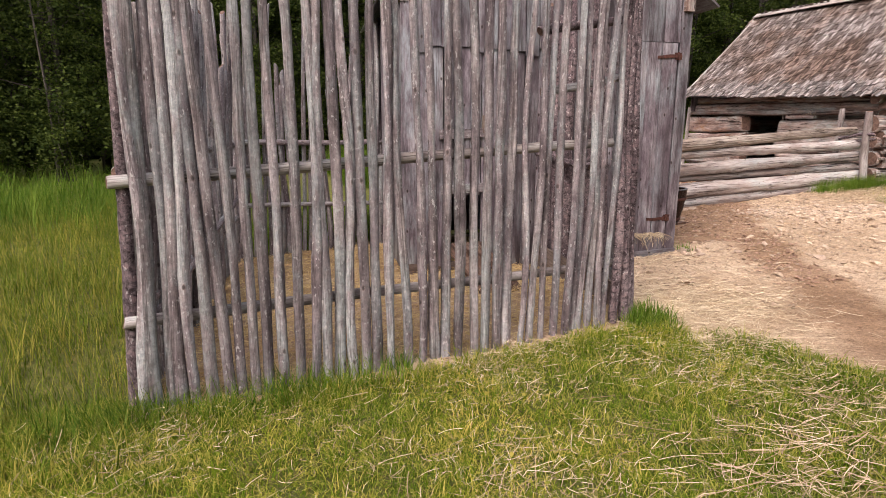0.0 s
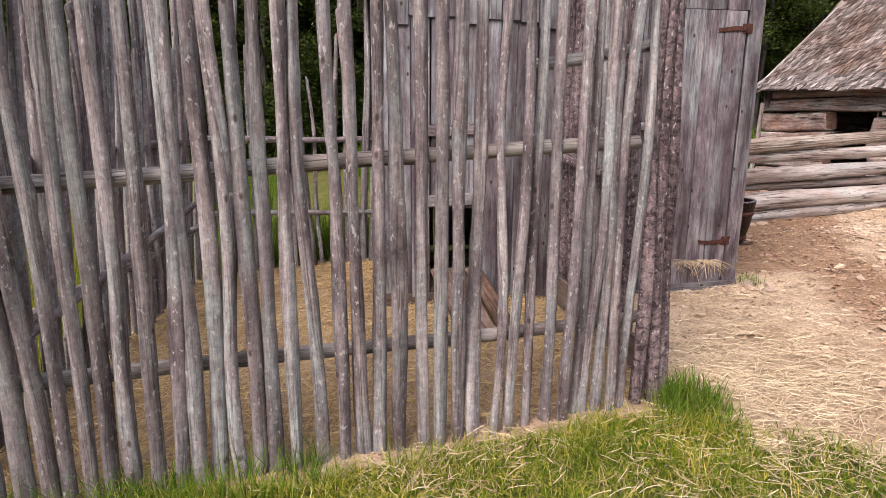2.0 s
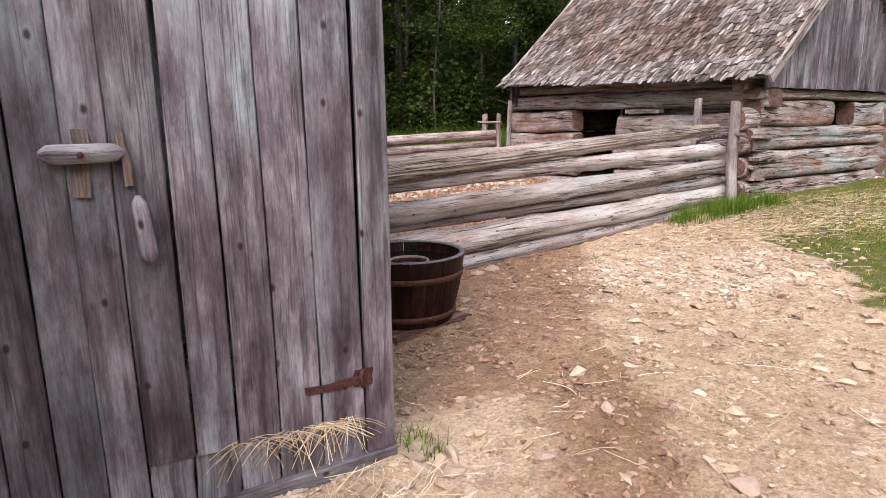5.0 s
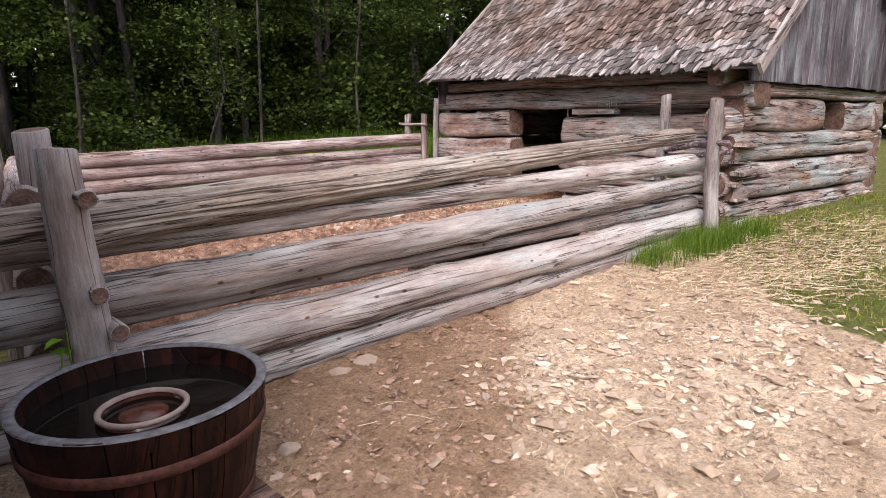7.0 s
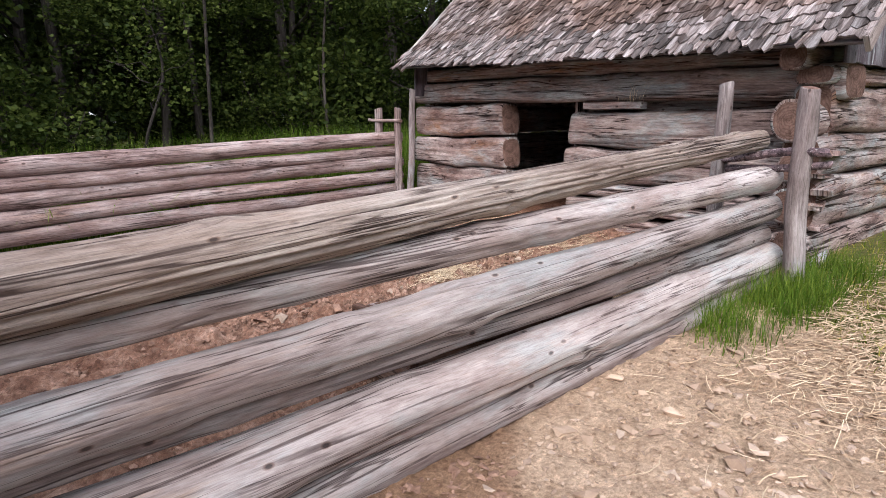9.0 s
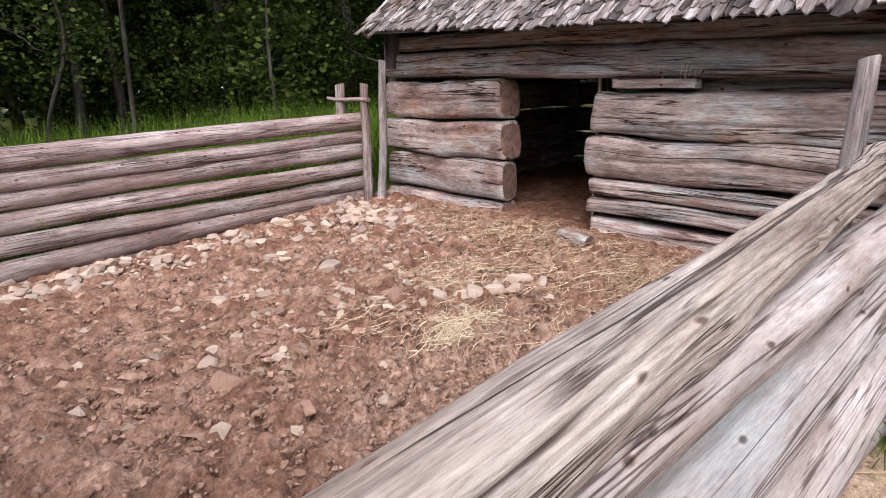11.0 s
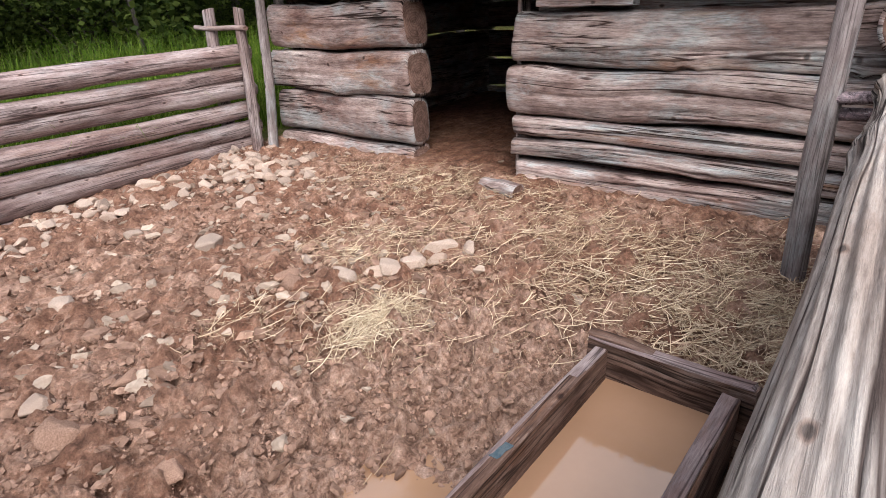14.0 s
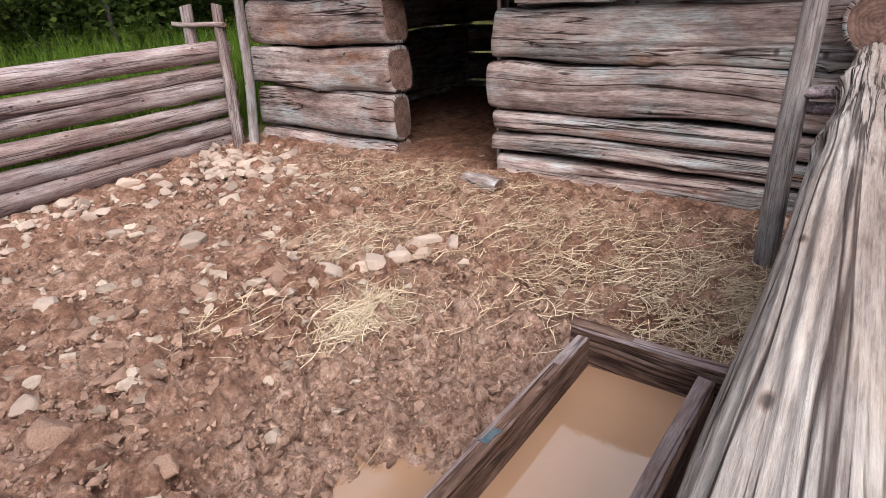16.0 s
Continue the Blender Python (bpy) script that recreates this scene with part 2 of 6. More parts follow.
def plain(name, a, b, scale, rough=0.8, spec=0.3, bump=0.3, dist=0.004, metal=0.0, spread=0.15, loose=False):
    m = Mat(name)
    f = m.noise(m.coords((1, 1, 1)), scale, 7, 0.65)
    col = m.ramp(f, [(0.32, a), (0.68, b)])
    m.bump(f, bump, dist)
    m.b.inputs["Metallic"].default_value = metal
    if loose:
        geo = m.n("NewGeometry")
        col = m.mix(col, m.ramp(geo.outputs["Random Per Island"], [(0.0, (0.58, 0.54, 0.52)), (0.6, (1, 1, 1)), (1.0, (1.28, 1.29, 1.3))]), 1.0, "MULTIPLY")
    return m.out(m.tint(col, 1 - spread, 1 + spread), rough, spec)


STONE = plain("field_stone", (0.27, 0.195, 0.155), (0.50, 0.39, 0.325), 18, 0.85, 0.25, 0.6, 0.006, spread=0.3)
GRAVEL = plain("track_gravel", (0.37, 0.275, 0.205), (0.53, 0.41, 0.32), 30, 0.85, 0.25, 0.6, 0.006, loose=True)
GRAVELPALE = plain("pale_gravel", (0.35, 0.27, 0.215), (0.52, 0.42, 0.345), 30, 0.85, 0.25, 0.6, 0.006, loose=True)
CLODS = plain("mud_clods", (0.18, 0.105, 0.077), (0.42, 0.275, 0.208), 30, 0.85, 0.25, 0.7, 0.006, loose=True)
STONEPALE = plain("pale_stone", (0.32, 0.245, 0.20), (0.55, 0.44, 0.375), 18, 0.85, 0.25, 0.6, 0.006, spread=0.25)
STONERED = plain("muddy_stone", (0.18, 0.105, 0.075), (0.37, 0.24, 0.182), 18, 0.85, 0.25, 0.6, 0.006, spread=0.3)
IRON = plain("rusty_iron", (0.035, 0.014, 0.012), (0.13, 0.05, 0.04), 40, 0.75, 0.4, 0.4, 0.002, 0.4)
ROPE = plain("hemp_rope", (0.42, 0.30, 0.18), (0.74, 0.58, 0.40), 160, 0.9, 0.15, 0.7, 0.003)
POT = plain("dark_glazed_pot", (0.02, 0.006, 0.004), (0.09, 0.024, 0.014), 9, 0.2, 0.5, 0.1, 0.002)
POTRIM = plain("worn_pot_rim", (0.2, 0.14, 0.13), (0.32, 0.24, 0.22), 30, 0.6, 0.4, 0.2, 0.002)
DARKWATER = plain("still_dark_water", (0.004, 0.003, 0.003), (0.009, 0.007, 0.006), 5, 0.05, 0.2, 0.02, 0.002)
MUDWATER = plain("muddy_water", (0.35, 0.205, 0.125), (0.40, 0.24, 0.15), 2.5, 0.02, 1.0, 0.003, 0.001)
RIMWOOD = plain("worn_tub_rim", (0.07, 0.065, 0.075), (0.2, 0.19, 0.21), 40, 0.7)
BLUEPAINT = plain("flaked_blue_paint", (0.03, 0.07, 0.10), (0.13, 0.15, 0.16), 60, 0.7)


def by_island(name, a, b, c, rough=0.7, trans=0.0, shade=(0.62, 0.66, 0.55), bright=(1.1, 1.1, 1.05)):
    """Blades, stalks or leaves joined in one mesh: each its own shade."""
    m = Mat(name)
    geo = m.n("NewGeometry")
    col = m.ramp(geo.outputs["Random Per Island"], [(0.0, a), (0.5, b), (1.0, c)])
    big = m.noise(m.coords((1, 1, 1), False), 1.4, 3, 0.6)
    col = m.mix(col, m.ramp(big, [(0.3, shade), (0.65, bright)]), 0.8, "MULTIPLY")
    m.out(col, rough, 0.12)
    if trans:
        m.b.inputs["Transmission Weight"].default_value = 0.0
        tr = m.n("BsdfTranslucent")
        m.link(col, tr, "Color")
        ms = m.n("MixShader")
        ms.inputs[0].default_value = trans
        m.t.links.new(m.b.outputs[0], ms.inputs[1])
        m.t.links.new(tr.outputs[0], ms.inputs[2])
        m.t.links.new(ms.outputs[0], m.t.nodes["Material Output"].inputs[0])
    return m.m


GRASS = by_island("lawn_grass", (0.072, 0.145, 0.009), (0.19, 0.258, 0.021), (0.60, 0.51, 0.165), 0.8, 0.35, (0.5, 0.66, 0.4), (1.25, 1.1, 0.95))
TALLGRASS = by_island("tall_meadow_grass", (0.06, 0.11, 0.010), (0.15, 0.205, 0.022), (0.42, 0.37, 0.095), 0.6, 0.3, (0.55, 0.66, 0.5), (1.2, 1.1, 1.0))
STRAW = by_island("dry_straw", (0.36, 0.27, 0.19), (0.60, 0.49, 0.36), (0.82, 0.72, 0.57), 0.6, 0.0, (0.8, 0.75, 0.7))
YARDSTRAW = by_island("yard_straw", (0.36, 0.24, 0.11), (0.58, 0.43, 0.22), (0.78, 0.64, 0.38), 0.6, 0.0, (0.8, 0.75, 0.7))
OLDSTRAW = by_island("trodden_straw", (0.27, 0.185, 0.125), (0.50, 0.385, 0.275), (0.78, 0.65, 0.50), 0.7, 0.0, (0.75, 0.68, 0.62))
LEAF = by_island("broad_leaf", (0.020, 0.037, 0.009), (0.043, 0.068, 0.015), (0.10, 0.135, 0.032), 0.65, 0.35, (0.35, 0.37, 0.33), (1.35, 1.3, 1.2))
LUSHGRASS = by_island("lush_green_grass", (0.05, 0.11, 0.010), (0.105, 0.185, 0.020), (0.22, 0.28, 0.05), 0.6, 0.3, (0.5, 0.6, 0.5), (1.15, 1.15, 1.0))
WEED = by_island("weed_leaf", (0.09, 0.2, 0.02), (0.14, 0.28, 0.03), (0.24, 0.34, 0.05), 0.5, 0.3)
# darker leaf copy for the far woods, their inner shade put into its colour
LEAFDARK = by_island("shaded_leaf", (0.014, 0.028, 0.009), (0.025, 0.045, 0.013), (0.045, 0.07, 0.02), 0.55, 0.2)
TRUNK = wood("tree_bark", (0.018, 0.015, 0.013), (0.042, 0.036, 0.033), (0.10, 0.09, 0.085), 0.5, 0.5, 1.4)


def ground_material():
    m = Mat("trodden_ground")
    tc = m.n("TexCoord").outputs["Object"]
    at = m.n("Attribute", attribute_name="zone")
    sep = m.n("SeparateColor")
    m.link(at.outputs["Color"], sep, "Color")
    dirt_f, mud_f, damp_shade_f = sep.outputs[0], sep.outputs[1], sep.outputs[2]
    n1 = m.noise(tc, 1.3, 8, 0.65)
    n2 = m.noise(tc, 9.0, 8, 0.7)
    n3 = m.noise(tc, 70.0, 6, 0.75)
    n4 = m.noise(tc, 190.0, 4, 0.7)
    soil = m.ramp(n2, [(0.3, (0.06, 0.075, 0.014)), (0.52, (0.12, 0.125, 0.03)), (0.7, (0.25, 0.20, 0.075))])
    dirt = m.ramp(n1, [(0.3, (0.44, 0.315, 0.215)), (0.55, (0.60, 0.455, 0.335)), (0.75, (0.72, 0.58, 0.45))])
    dirt = m.mix(dirt, m.ramp(n2, [(0.32, (0.62, 0.56, 0.52)), (0.55, (1, 1, 1)), (0.75, (1.15, 1.15, 1.15))]), 0.7, "MULTIPLY")
    mud = m.ramp(n2, [(0.32, (0.11, 0.055, 0.037)), (0.5, (0.285, 0.166, 0.117)), (0.68, (0.51, 0.355, 0.28))])
    mud = m.mix(mud, m.ramp(n1, [(0.40, (0.74, 0.58, 0.50)), (0.58, (1.1, 1.08, 1.08))]), 0.7, "MULTIPLY")
    # churned wet mud near the trough, greyer and smoother, its wet shine painted as paler tones
    n5 = m.noise(tc, 26.0, 6, 0.7, 0.4)
    slop = m.ramp(n5, [(0.36, (0.14, 0.073, 0.05)), (0.48, (0.38, 0.235, 0.172)), (0.64, (0.60, 0.425, 0.345))])
    mud = m.mix(mud, slop, m.ramp(m.mix(at.outputs["Alpha"], n2, 0.35), [(0.36, 0.0), (0.52, 0.9)]))
    edge = m.n("Math", operation="ADD")
    m.t.links.new(dirt_f, edge.inputs[0])
    nn = m.n("MapRange")
    nn.inputs["To Min"].default_value, nn.inputs["To Max"].default_value = -0.5, 0.5
    m.link(n2, nn, "Value")
    m.t.links.new(nn.outputs[0], edge.inputs[1])
    col = m.mix(soil, dirt, m.ramp(edge.outputs[0], [(0.4, 0.0), (0.62, 1.0)]))
    col = m.mix(col, mud, mud_f)
    # damp soil, and the barn floor's painted indoor shade
    col = m.mix(col, (0.60, 0.51, 0.45), damp_shade_f, "MULTIPLY")
    col = m.mix(col, m.ramp(n3, [(0.3, (0.5, 0.47, 0.45)), (0.5, (0.95, 0.95, 0.95)), (0.66, (1.3, 1.3, 1.3))]), 0.85, "MULTIPLY")
    vo = m.n("TexVoronoi", feature="F1")
    vo.inputs["Scale"].default_value = 42
    m.link(tc, vo, "Vector")
    # small grit, each grain of its own shade
    pc = m.n("SeparateColor")
    m.link(vo.outputs["Color"], pc, "Color")
    grit = m.ramp(pc.outputs[0], [(0.0, (0.62, 0.57, 0.54)), (0.5, (1, 1, 1)), (0.85, (1.06, 1.06, 1.06)), (1.0, (1.35, 1.35, 1.36))])
    edge2 = m.ramp(vo.outputs["Distance"], [(0.30, 1.0), (0.48, 0.25)])
    grit_amount = m.n("Math", operation="MULTIPLY")
    m.t.links.new(edge2, grit_amount.inputs[0])
    m.t.links.new(dirt_f, grit_amount.inputs[1])
    col = m.mix(col, grit, grit_amount.outputs[0], "MULTIPLY")
    inv = m.ramp(vo.outputs["Distance"], [(0.1, 1.0), (0.6, 0.0)])
    col = m.mix(col, m.ramp(n4, [(0.34, (0.6, 0.57, 0.55)), (0.5, (1, 1, 1)), (0.66, (1.2, 1.2, 1.2))]), 0.6, "MULTIPLY")
    hgt = m.mix(m.mix(m.mix(n2, n3, 0.6), inv, 0.25), n4, 0.25)
    m.bump(hgt, 1.0, 0.03)
    rough = m.ramp(m.mix(n2, mud_f, 0.5), [(0.5, 0.92), (0.9, 0.62)])
    return m.out(col, rough, 0.3)


GROUND = ground_material()

# ---- builders ----
RNG = np.random.default_rng(7)


def mesh_from(name, verts, faces, mats, smooth=True, slots=None, uvs=None):
    me = bpy.data.meshes.new(name)
    me.from_pydata([tuple(v) for v in verts], [], faces)
    for mat in mats:
        me.materials.append(mat)
    if smooth:
        me.polygons.foreach_set("use_smooth", [True] * len(me.polygons))
    if slots is not None:
        me.polygons.foreach_set("material_index", slots)
        if smooth:
            me.polygons.foreach_set("use_smooth", [s == 0 for s in slots])
    if uvs is not None:
        me.uv_layers.new(name="UVMap").data.foreach_set("uv", np.asarray(uvs, np.float32).ravel())
    me.update()
    return me


def fast_mesh(name, verts, quads, mat, smooth=False):
    """A large mesh of quads straight from arrays."""
    me = bpy.data.meshes.new(name)
    n, k = len(quads), quads.shape[1]
    me.vertices.add(len(verts))
    me.vertices.foreach_set("co", np.asarray(verts, np.float32).ravel())
    me.loops.add(n * k)
    me.loops.foreach_set("vertex_index", np.asarray(quads, np.int32).ravel())
    me.polygons.add(n)
    me.polygons.foreach_set("loop_start", np.arange(0, n * k, k, dtype=np.int32))
    me.polygons.foreach_set("loop_total", np.full(n, k, np.int32))
    me.polygons.foreach_set("use_smooth", np.full(n, smooth))
    me.materials.append(mat)
    me.update(calc_edges=True)
    return me


def under(ob, parent):
    ob.parent = parent
    if parent is not None:
        ob.matrix_parent_inverse = parent.matrix_world.inverted()
    return ob


def part(name, me, parent, matrix=None, label=""):
    """A mesh as one object under a thing or a part; matrix is its place in the world."""
    ob = new(name, me)
    m = matrix if matrix is not None else Matrix()
    if parent is not None:
        ob.parent = parent
        ob.matrix_parent_inverse = Matrix()
        up = parent
        chain = Matrix()
        while up is not None:
            chain = up.matrix_basis @ chain
            up = up.parent
        ob.matrix_basis = chain.inverted() @ m
    else:
        ob.matrix_basis = m
    if label:
        ob["label"] = label
    return ob


def thing(name, at, label, category, group="", kind=""):
    ob = new(name)
    ob.empty_display_size = 0.1
    ob.matrix_basis = Matrix.Translation(at)
    return tagged(ob, label, category, group, kind)


def along(p0, p1, up=(0, 0, 1), roll=0.0):
    """The pose whose z runs from p0 to p1 and whose y is nearest to up."""
    p0, p1 = Vector(p0), Vector(p1)
    z = (p1 - p0).normalized()
    u = Vector(up)
    y = u - z * u.dot(z)
    if y.length < 1e-4:
        y = Vector((0, 1, 0)) - z * z.y
    y.normalize()
    x = y.cross(z)
    m = Matrix((x, y, z)).transposed().to_4x4()
    return Matrix.Translation(p0) @ m @ Matrix.Rotation(roll, 4, "Z")


def pole_mesh(L, r0, r1, sides=12, segs=12, lump=0.05, bend=0.01, groove=0.0, ngroove=11, square=0.0, aspect=1.0, knots=0,
              mats=None, cut=0.01, split=None, rng=None, seam=0.75, blunt=False):
    """A log, pole or stake along z: tapered, lumpy, bent, with grooves, knots and rounded worn ends."""
    rng = rng or RNG
    s = np.r_[0, np.linspace(0.004, 0.996, segs), 1]
    th = np.arange(sides) * 2 * np.pi / sides
    S, T = np.meshgrid(s, th, indexing="ij")
    Z = S * L
    R = r0 + (r1 - r0) * S
    if square:
        p = 2 + square
        R = R * (np.abs(np.cos(T)) ** p + np.abs(np.sin(T)) ** p) ** (-1 / p)
    for _ in range(6):
        k, w, ph = rng.integers(1, 5), rng.uniform(1.0, 7.0), rng.uniform(0, 6.28)
        R = R * (1 + lump * rng.uniform(0.3, 1) * 0.5 * np.sin(k * T + w * Z + ph))
    if groove:
        a, b, c, d = rng.uniform(0, 6.28, 4)
        psi = ngroove * T / 2 + 1.1 * np.sin(2 * T + a) + 0.9 * np.sin(1.4 * Z + b) + 0.45 * np.sin(3.7 * Z + T + c)
        cutp = (1 - np.abs(np.sin(psi)) ** 0.7) * (0.55 + 0.45 * np.sin(1.9 * Z + 3 * T + d))
        psi2 = ngroove * T + 2.0 * np.sin(3 * T + c) + 1.3 * np.sin(2.3 * Z + d)
        R = R - groove * np.clip(cutp, 0, 1) - groove * 0.35 * (1 - np.abs(np.sin(psi2)))
    if split is not None:
        for ang, depth in split:
            wob = ang + 0.10 * np.sin(2.1 * Z + ang) + 0.05 * np.sin(6.3 * Z)
            dd = np.angle(np.exp(1j * (T - wob)))
            R = R - depth * np.exp(-((dd / 0.07) ** 2)) * np.clip(np.sin(np.pi * S) * 1.6, 0, 1)
    for _ in range(knots):
        kt, kz, h, w = rng.uniform(0, 6.28), rng.uniform(0.05, 0.95) * L, rng.uniform(0.12, 0.3) * r0, rng.uniform(0.25, 0.4) * r0 + 0.008
        d2 = (np.angle(np.exp(1j * (T - kt))) * r0) ** 2 + ((Z - kz) * 0.7) ** 2
        R = R + h * np.exp(-d2 / (2 * w * w)) - 1.4 * h * np.exp(-d2 / (2 * (0.4 * w) ** 2))
    if blunt:
        R = R * np.sqrt(np.clip(1 - np.abs(2 * S - 1) ** 8, 0.12, 1))
    R[0] *= 0.86
    R[-1] *= 0.86
    X, Y = R * np.cos(T) * 1.0, R * np.sin(T) * aspect
    for k in (1, 2, 3):
        px, py = rng.uniform(0, 6.28, 2)
        ax, ay = rng.normal(0, bend / k, 2)
        X = X + ax * (np.sin(k * np.pi * S + px) - np.sin(px) - S * (np.sin(k * np.pi + px) - np.sin(px)))
        Y = Y + ay * (np.sin(k * np.pi * S + py) - np.sin(py) - S * (np.sin(k * np.pi + py) - np.sin(py)))
    ph = rng.uniform(0, 6.28, 2)
    Z = Z + np.where(S < 0.5, np.sin(T + ph[0]) * cut * (1 - S) ** 30, np.sin(T + ph[1]) * cut * S ** 30)
    rings = len(s)
    verts = np.stack([X, Y, Z], -1).reshape(-1, 3).tolist()
    faces, slots, uvs = [], [], []
    du, first = 2 * math.pi * max(r0, r1) / sides, int(sides * seam)
    for i in range(rings - 1):
        for j in range(sides):
            k = (j + 1) % sides
            faces.append((i * sides + j, i * sides + k, (i + 1) * sides + k, (i + 1) * sides + j))
            slots.append(0)
            u, v0, v1 = ((j - first) % sides) * du, s[i] * L, s[i + 1] * L
            uvs += [(u, v0), (u + du, v0), (u + du, v1), (u, v1)]
    for base, flip in ((0, True), ((rings - 1) * sides, False)):
        ring = np.array(verts[base:base + sides])
        verts.append((ring.mean(0) + (0, 0, -0.002 if flip else 0.002)).tolist())
        c = len(verts) - 1
        for j in range(sides):
            k = (j + 1) % sides
            faces.append((base + k, base + j, c) if flip else (base + j, base + k, c))
            slots.append(1)
            uvs += [(0, 0)] * 3
    return mesh_from("pole", verts, faces, mats or [PICKET, ENDGRAIN], True, slots, uvs)


def pole(name, p0, p1, r0, r1, parent, label="", up=(0, 0, 1), roll=0.0, **kw):
    L = (Vector(p1) - Vector(p0)).length
    if abs(p1[2] - p0[2]) > 0.7 * L:
        kw.setdefault("seam", 0.25)
    return part(name, pole_mesh(L, r0, r1, **kw), parent, along(p0, p1, up, roll), label)


def board_mesh(w, t, L, mat, segs=5, wobble=0.004, ragged=0.0, rng=None):
    """A sawn board along z, width along x, thickness along y, with eased edges and a slight wave."""
    rng = rng or RNG
    e = min(0.004, t * 0.3)
    cs = [(-w / 2 + e, -t / 2), (w / 2 - e, -t / 2), (w / 2, -t / 2 + e), (w / 2, t / 2 - e), (w / 2 - e, t / 2), (-w / 2 + e, t / 2),
          (-w / 2, t / 2 - e), (-w / 2, -t / 2 + e)]
    verts, faces = [], []
    ph = rng.uniform(0, 6.28, 4)
    for i in range(segs + 1):
        s = i / segs
        dx = wobble * math.sin(3.1 * s + ph[0]) + 0.5 * wobble * math.sin(9 * s + ph[1])
        dy = wobble * 0.7 * math.sin(2.3 * s + ph[2])
        wide = 1 + 0.5 * wobble / w * math.sin(5 * s + ph[3])
        for x, y in cs:
            z = s * L
            if ragged and i in (0, segs):
                z += rng.uniform(-ragged, ragged)
            verts.append((x * wide + dx, y + dy, z))
    for i in range(segs):
        for j in range(8):
            k = (j + 1) % 8
            faces.append((i * 8 + j, i * 8 + k, i * 8 + 8 + k, i * 8 + 8 + j))
    faces.append(tuple(range(7, -1, -1)))
    faces.append(tuple(segs * 8 + j for j in range(8)))
    run = [0.0]
    for j in range(8):
        a, b = cs[j], cs[(j + 1) % 8]
        run.append(run[-1] + math.hypot(b[0] - a[0], b[1] - a[1]))
    uvs = []
    for i in range(segs):
        v0, v1 = L * i / segs, L * (i + 1) / segs
        for j in range(8):
            uvs += [(run[j], v0), (run[j + 1], v0), (run[j + 1], v1), (run[j], v1)]
    uvs += [(cs[7 - j][0], cs[7 - j][1]) for j in range(8)] + [(cs[j][0], cs[j][1]) for j in range(8)]
    return mesh_from("board", verts, faces, [mat], False, None, uvs)


def board(name, p0, p1, w, t, mat, parent, label="", up=(0, 1, 0), **kw):
    L = (Vector(p1) - Vector(p0)).length
    return part(name, board_mesh(w, t, L, mat, **kw), parent, along(p0, p1, up), label)


def stone_mesh(mat, rng, flat=0.62, points=18, jitter=0.12):
    """A broken angular stone: the hull of a few scattered points, with eased corners on the larger ones."""
    bm = bmesh.new()
    sx, sy = rng.uniform(0.85, 1.3), rng.uniform(0.6, 0.95)
    for _ in range(points):
        d = Vector(rng.normal(0, 1, 3)).normalized() * (1 + rng.normal(0, jitter))
        bm.verts.new((d.x * sx, d.y * sy, d.z * flat))
    res = bmesh.ops.convex_hull(bm, input=bm.verts[:])
    loose = {g for g in res["geom_interior"] + res["geom_unused"] if isinstance(g, bmesh.types.BMVert)}
    bmesh.ops.delete(bm, geom=list(loose), context="VERTS")
    if points > 15:
        bmesh.ops.dissolve_limit(bm, angle_limit=0.12, verts=bm.verts[:], edges=bm.edges[:])
        bmesh.ops.bevel(bm, geom=bm.edges[:], offset=0.06, segments=1, affect="EDGES", profile=0.6)
    bmesh.ops.triangulate(bm, faces=bm.faces[:])
    me = bpy.data.meshes.new("stone")
    bm.to_mesh(me)
    bm.free()
    me.materials.append(mat)
    return me


def strips(rng, pts, length, width, lift, bend, flat):
    """Blades or stalks at the points pts: each three quads long. Returns vertices and quads."""
    n = len(pts)
    yaw = rng.uniform(0, 2 * np.pi, n)
    tilt = rng.normal(0, 1, n) * bend
    d = np.stack([np.cos(yaw), np.sin(yaw), 0 * yaw], 1)
    side = np.stack([-np.sin(yaw), np.cos(yaw), 0 * yaw], 1)
    up = np.array([0, 0, 1.0])
    V = np.zeros((n, 4, 2, 3))
    for i, s in enumerate((0.0, 0.36, 0.70, 1.0)):
        if flat:
            spine = pts + d * (length * (s - 0.5))[:, None] + side * (tilt * length * (s - 0.5) ** 2)[:, None] + up * (lift * (0.3 + s))[:, None]
            half = width * 0.5
        else:
            lean = lift * s ** 1.6
            spine = pts + d * (length * lean)[:, None] + up * (length * s * np.sqrt(np.clip(1 - (lift * s) ** 2, 0.15, 1)))[:, None]
            half = width * 0.5 * (1.0 - 0.93 * s ** 1.5)
        off = side * half[:, None]
        if flat:
            off = off + up * (half * 0.5)[:, None]
        V[:, i, 0], V[:, i, 1] = spine - off, spine + off
    base = (np.arange(n) * 8)[:, None]
    q = [base + np.array([[2 * i, 2 * i + 1, 2 * i + 3, 2 * i + 2]]) for i in range(3)]
    return V.reshape(-1, 3), np.concatenate(q, 0)


# ---- the ground ----


def lowfreq(x, y):
    return (np.sin(1.3 * x + 0.7 * y) * np.cos(0.9 * y - 0.4 * x) + 0.5 * np.sin(2.9 * x - 1.7 * y + 1.0) + 0.35 * np.cos(5.1 * x + 4.3 * y))


def ease(v, a, b):
    t = np.clip((v - a) / (b - a), 0, 1)
    return t * t * (3 - 2 * t)


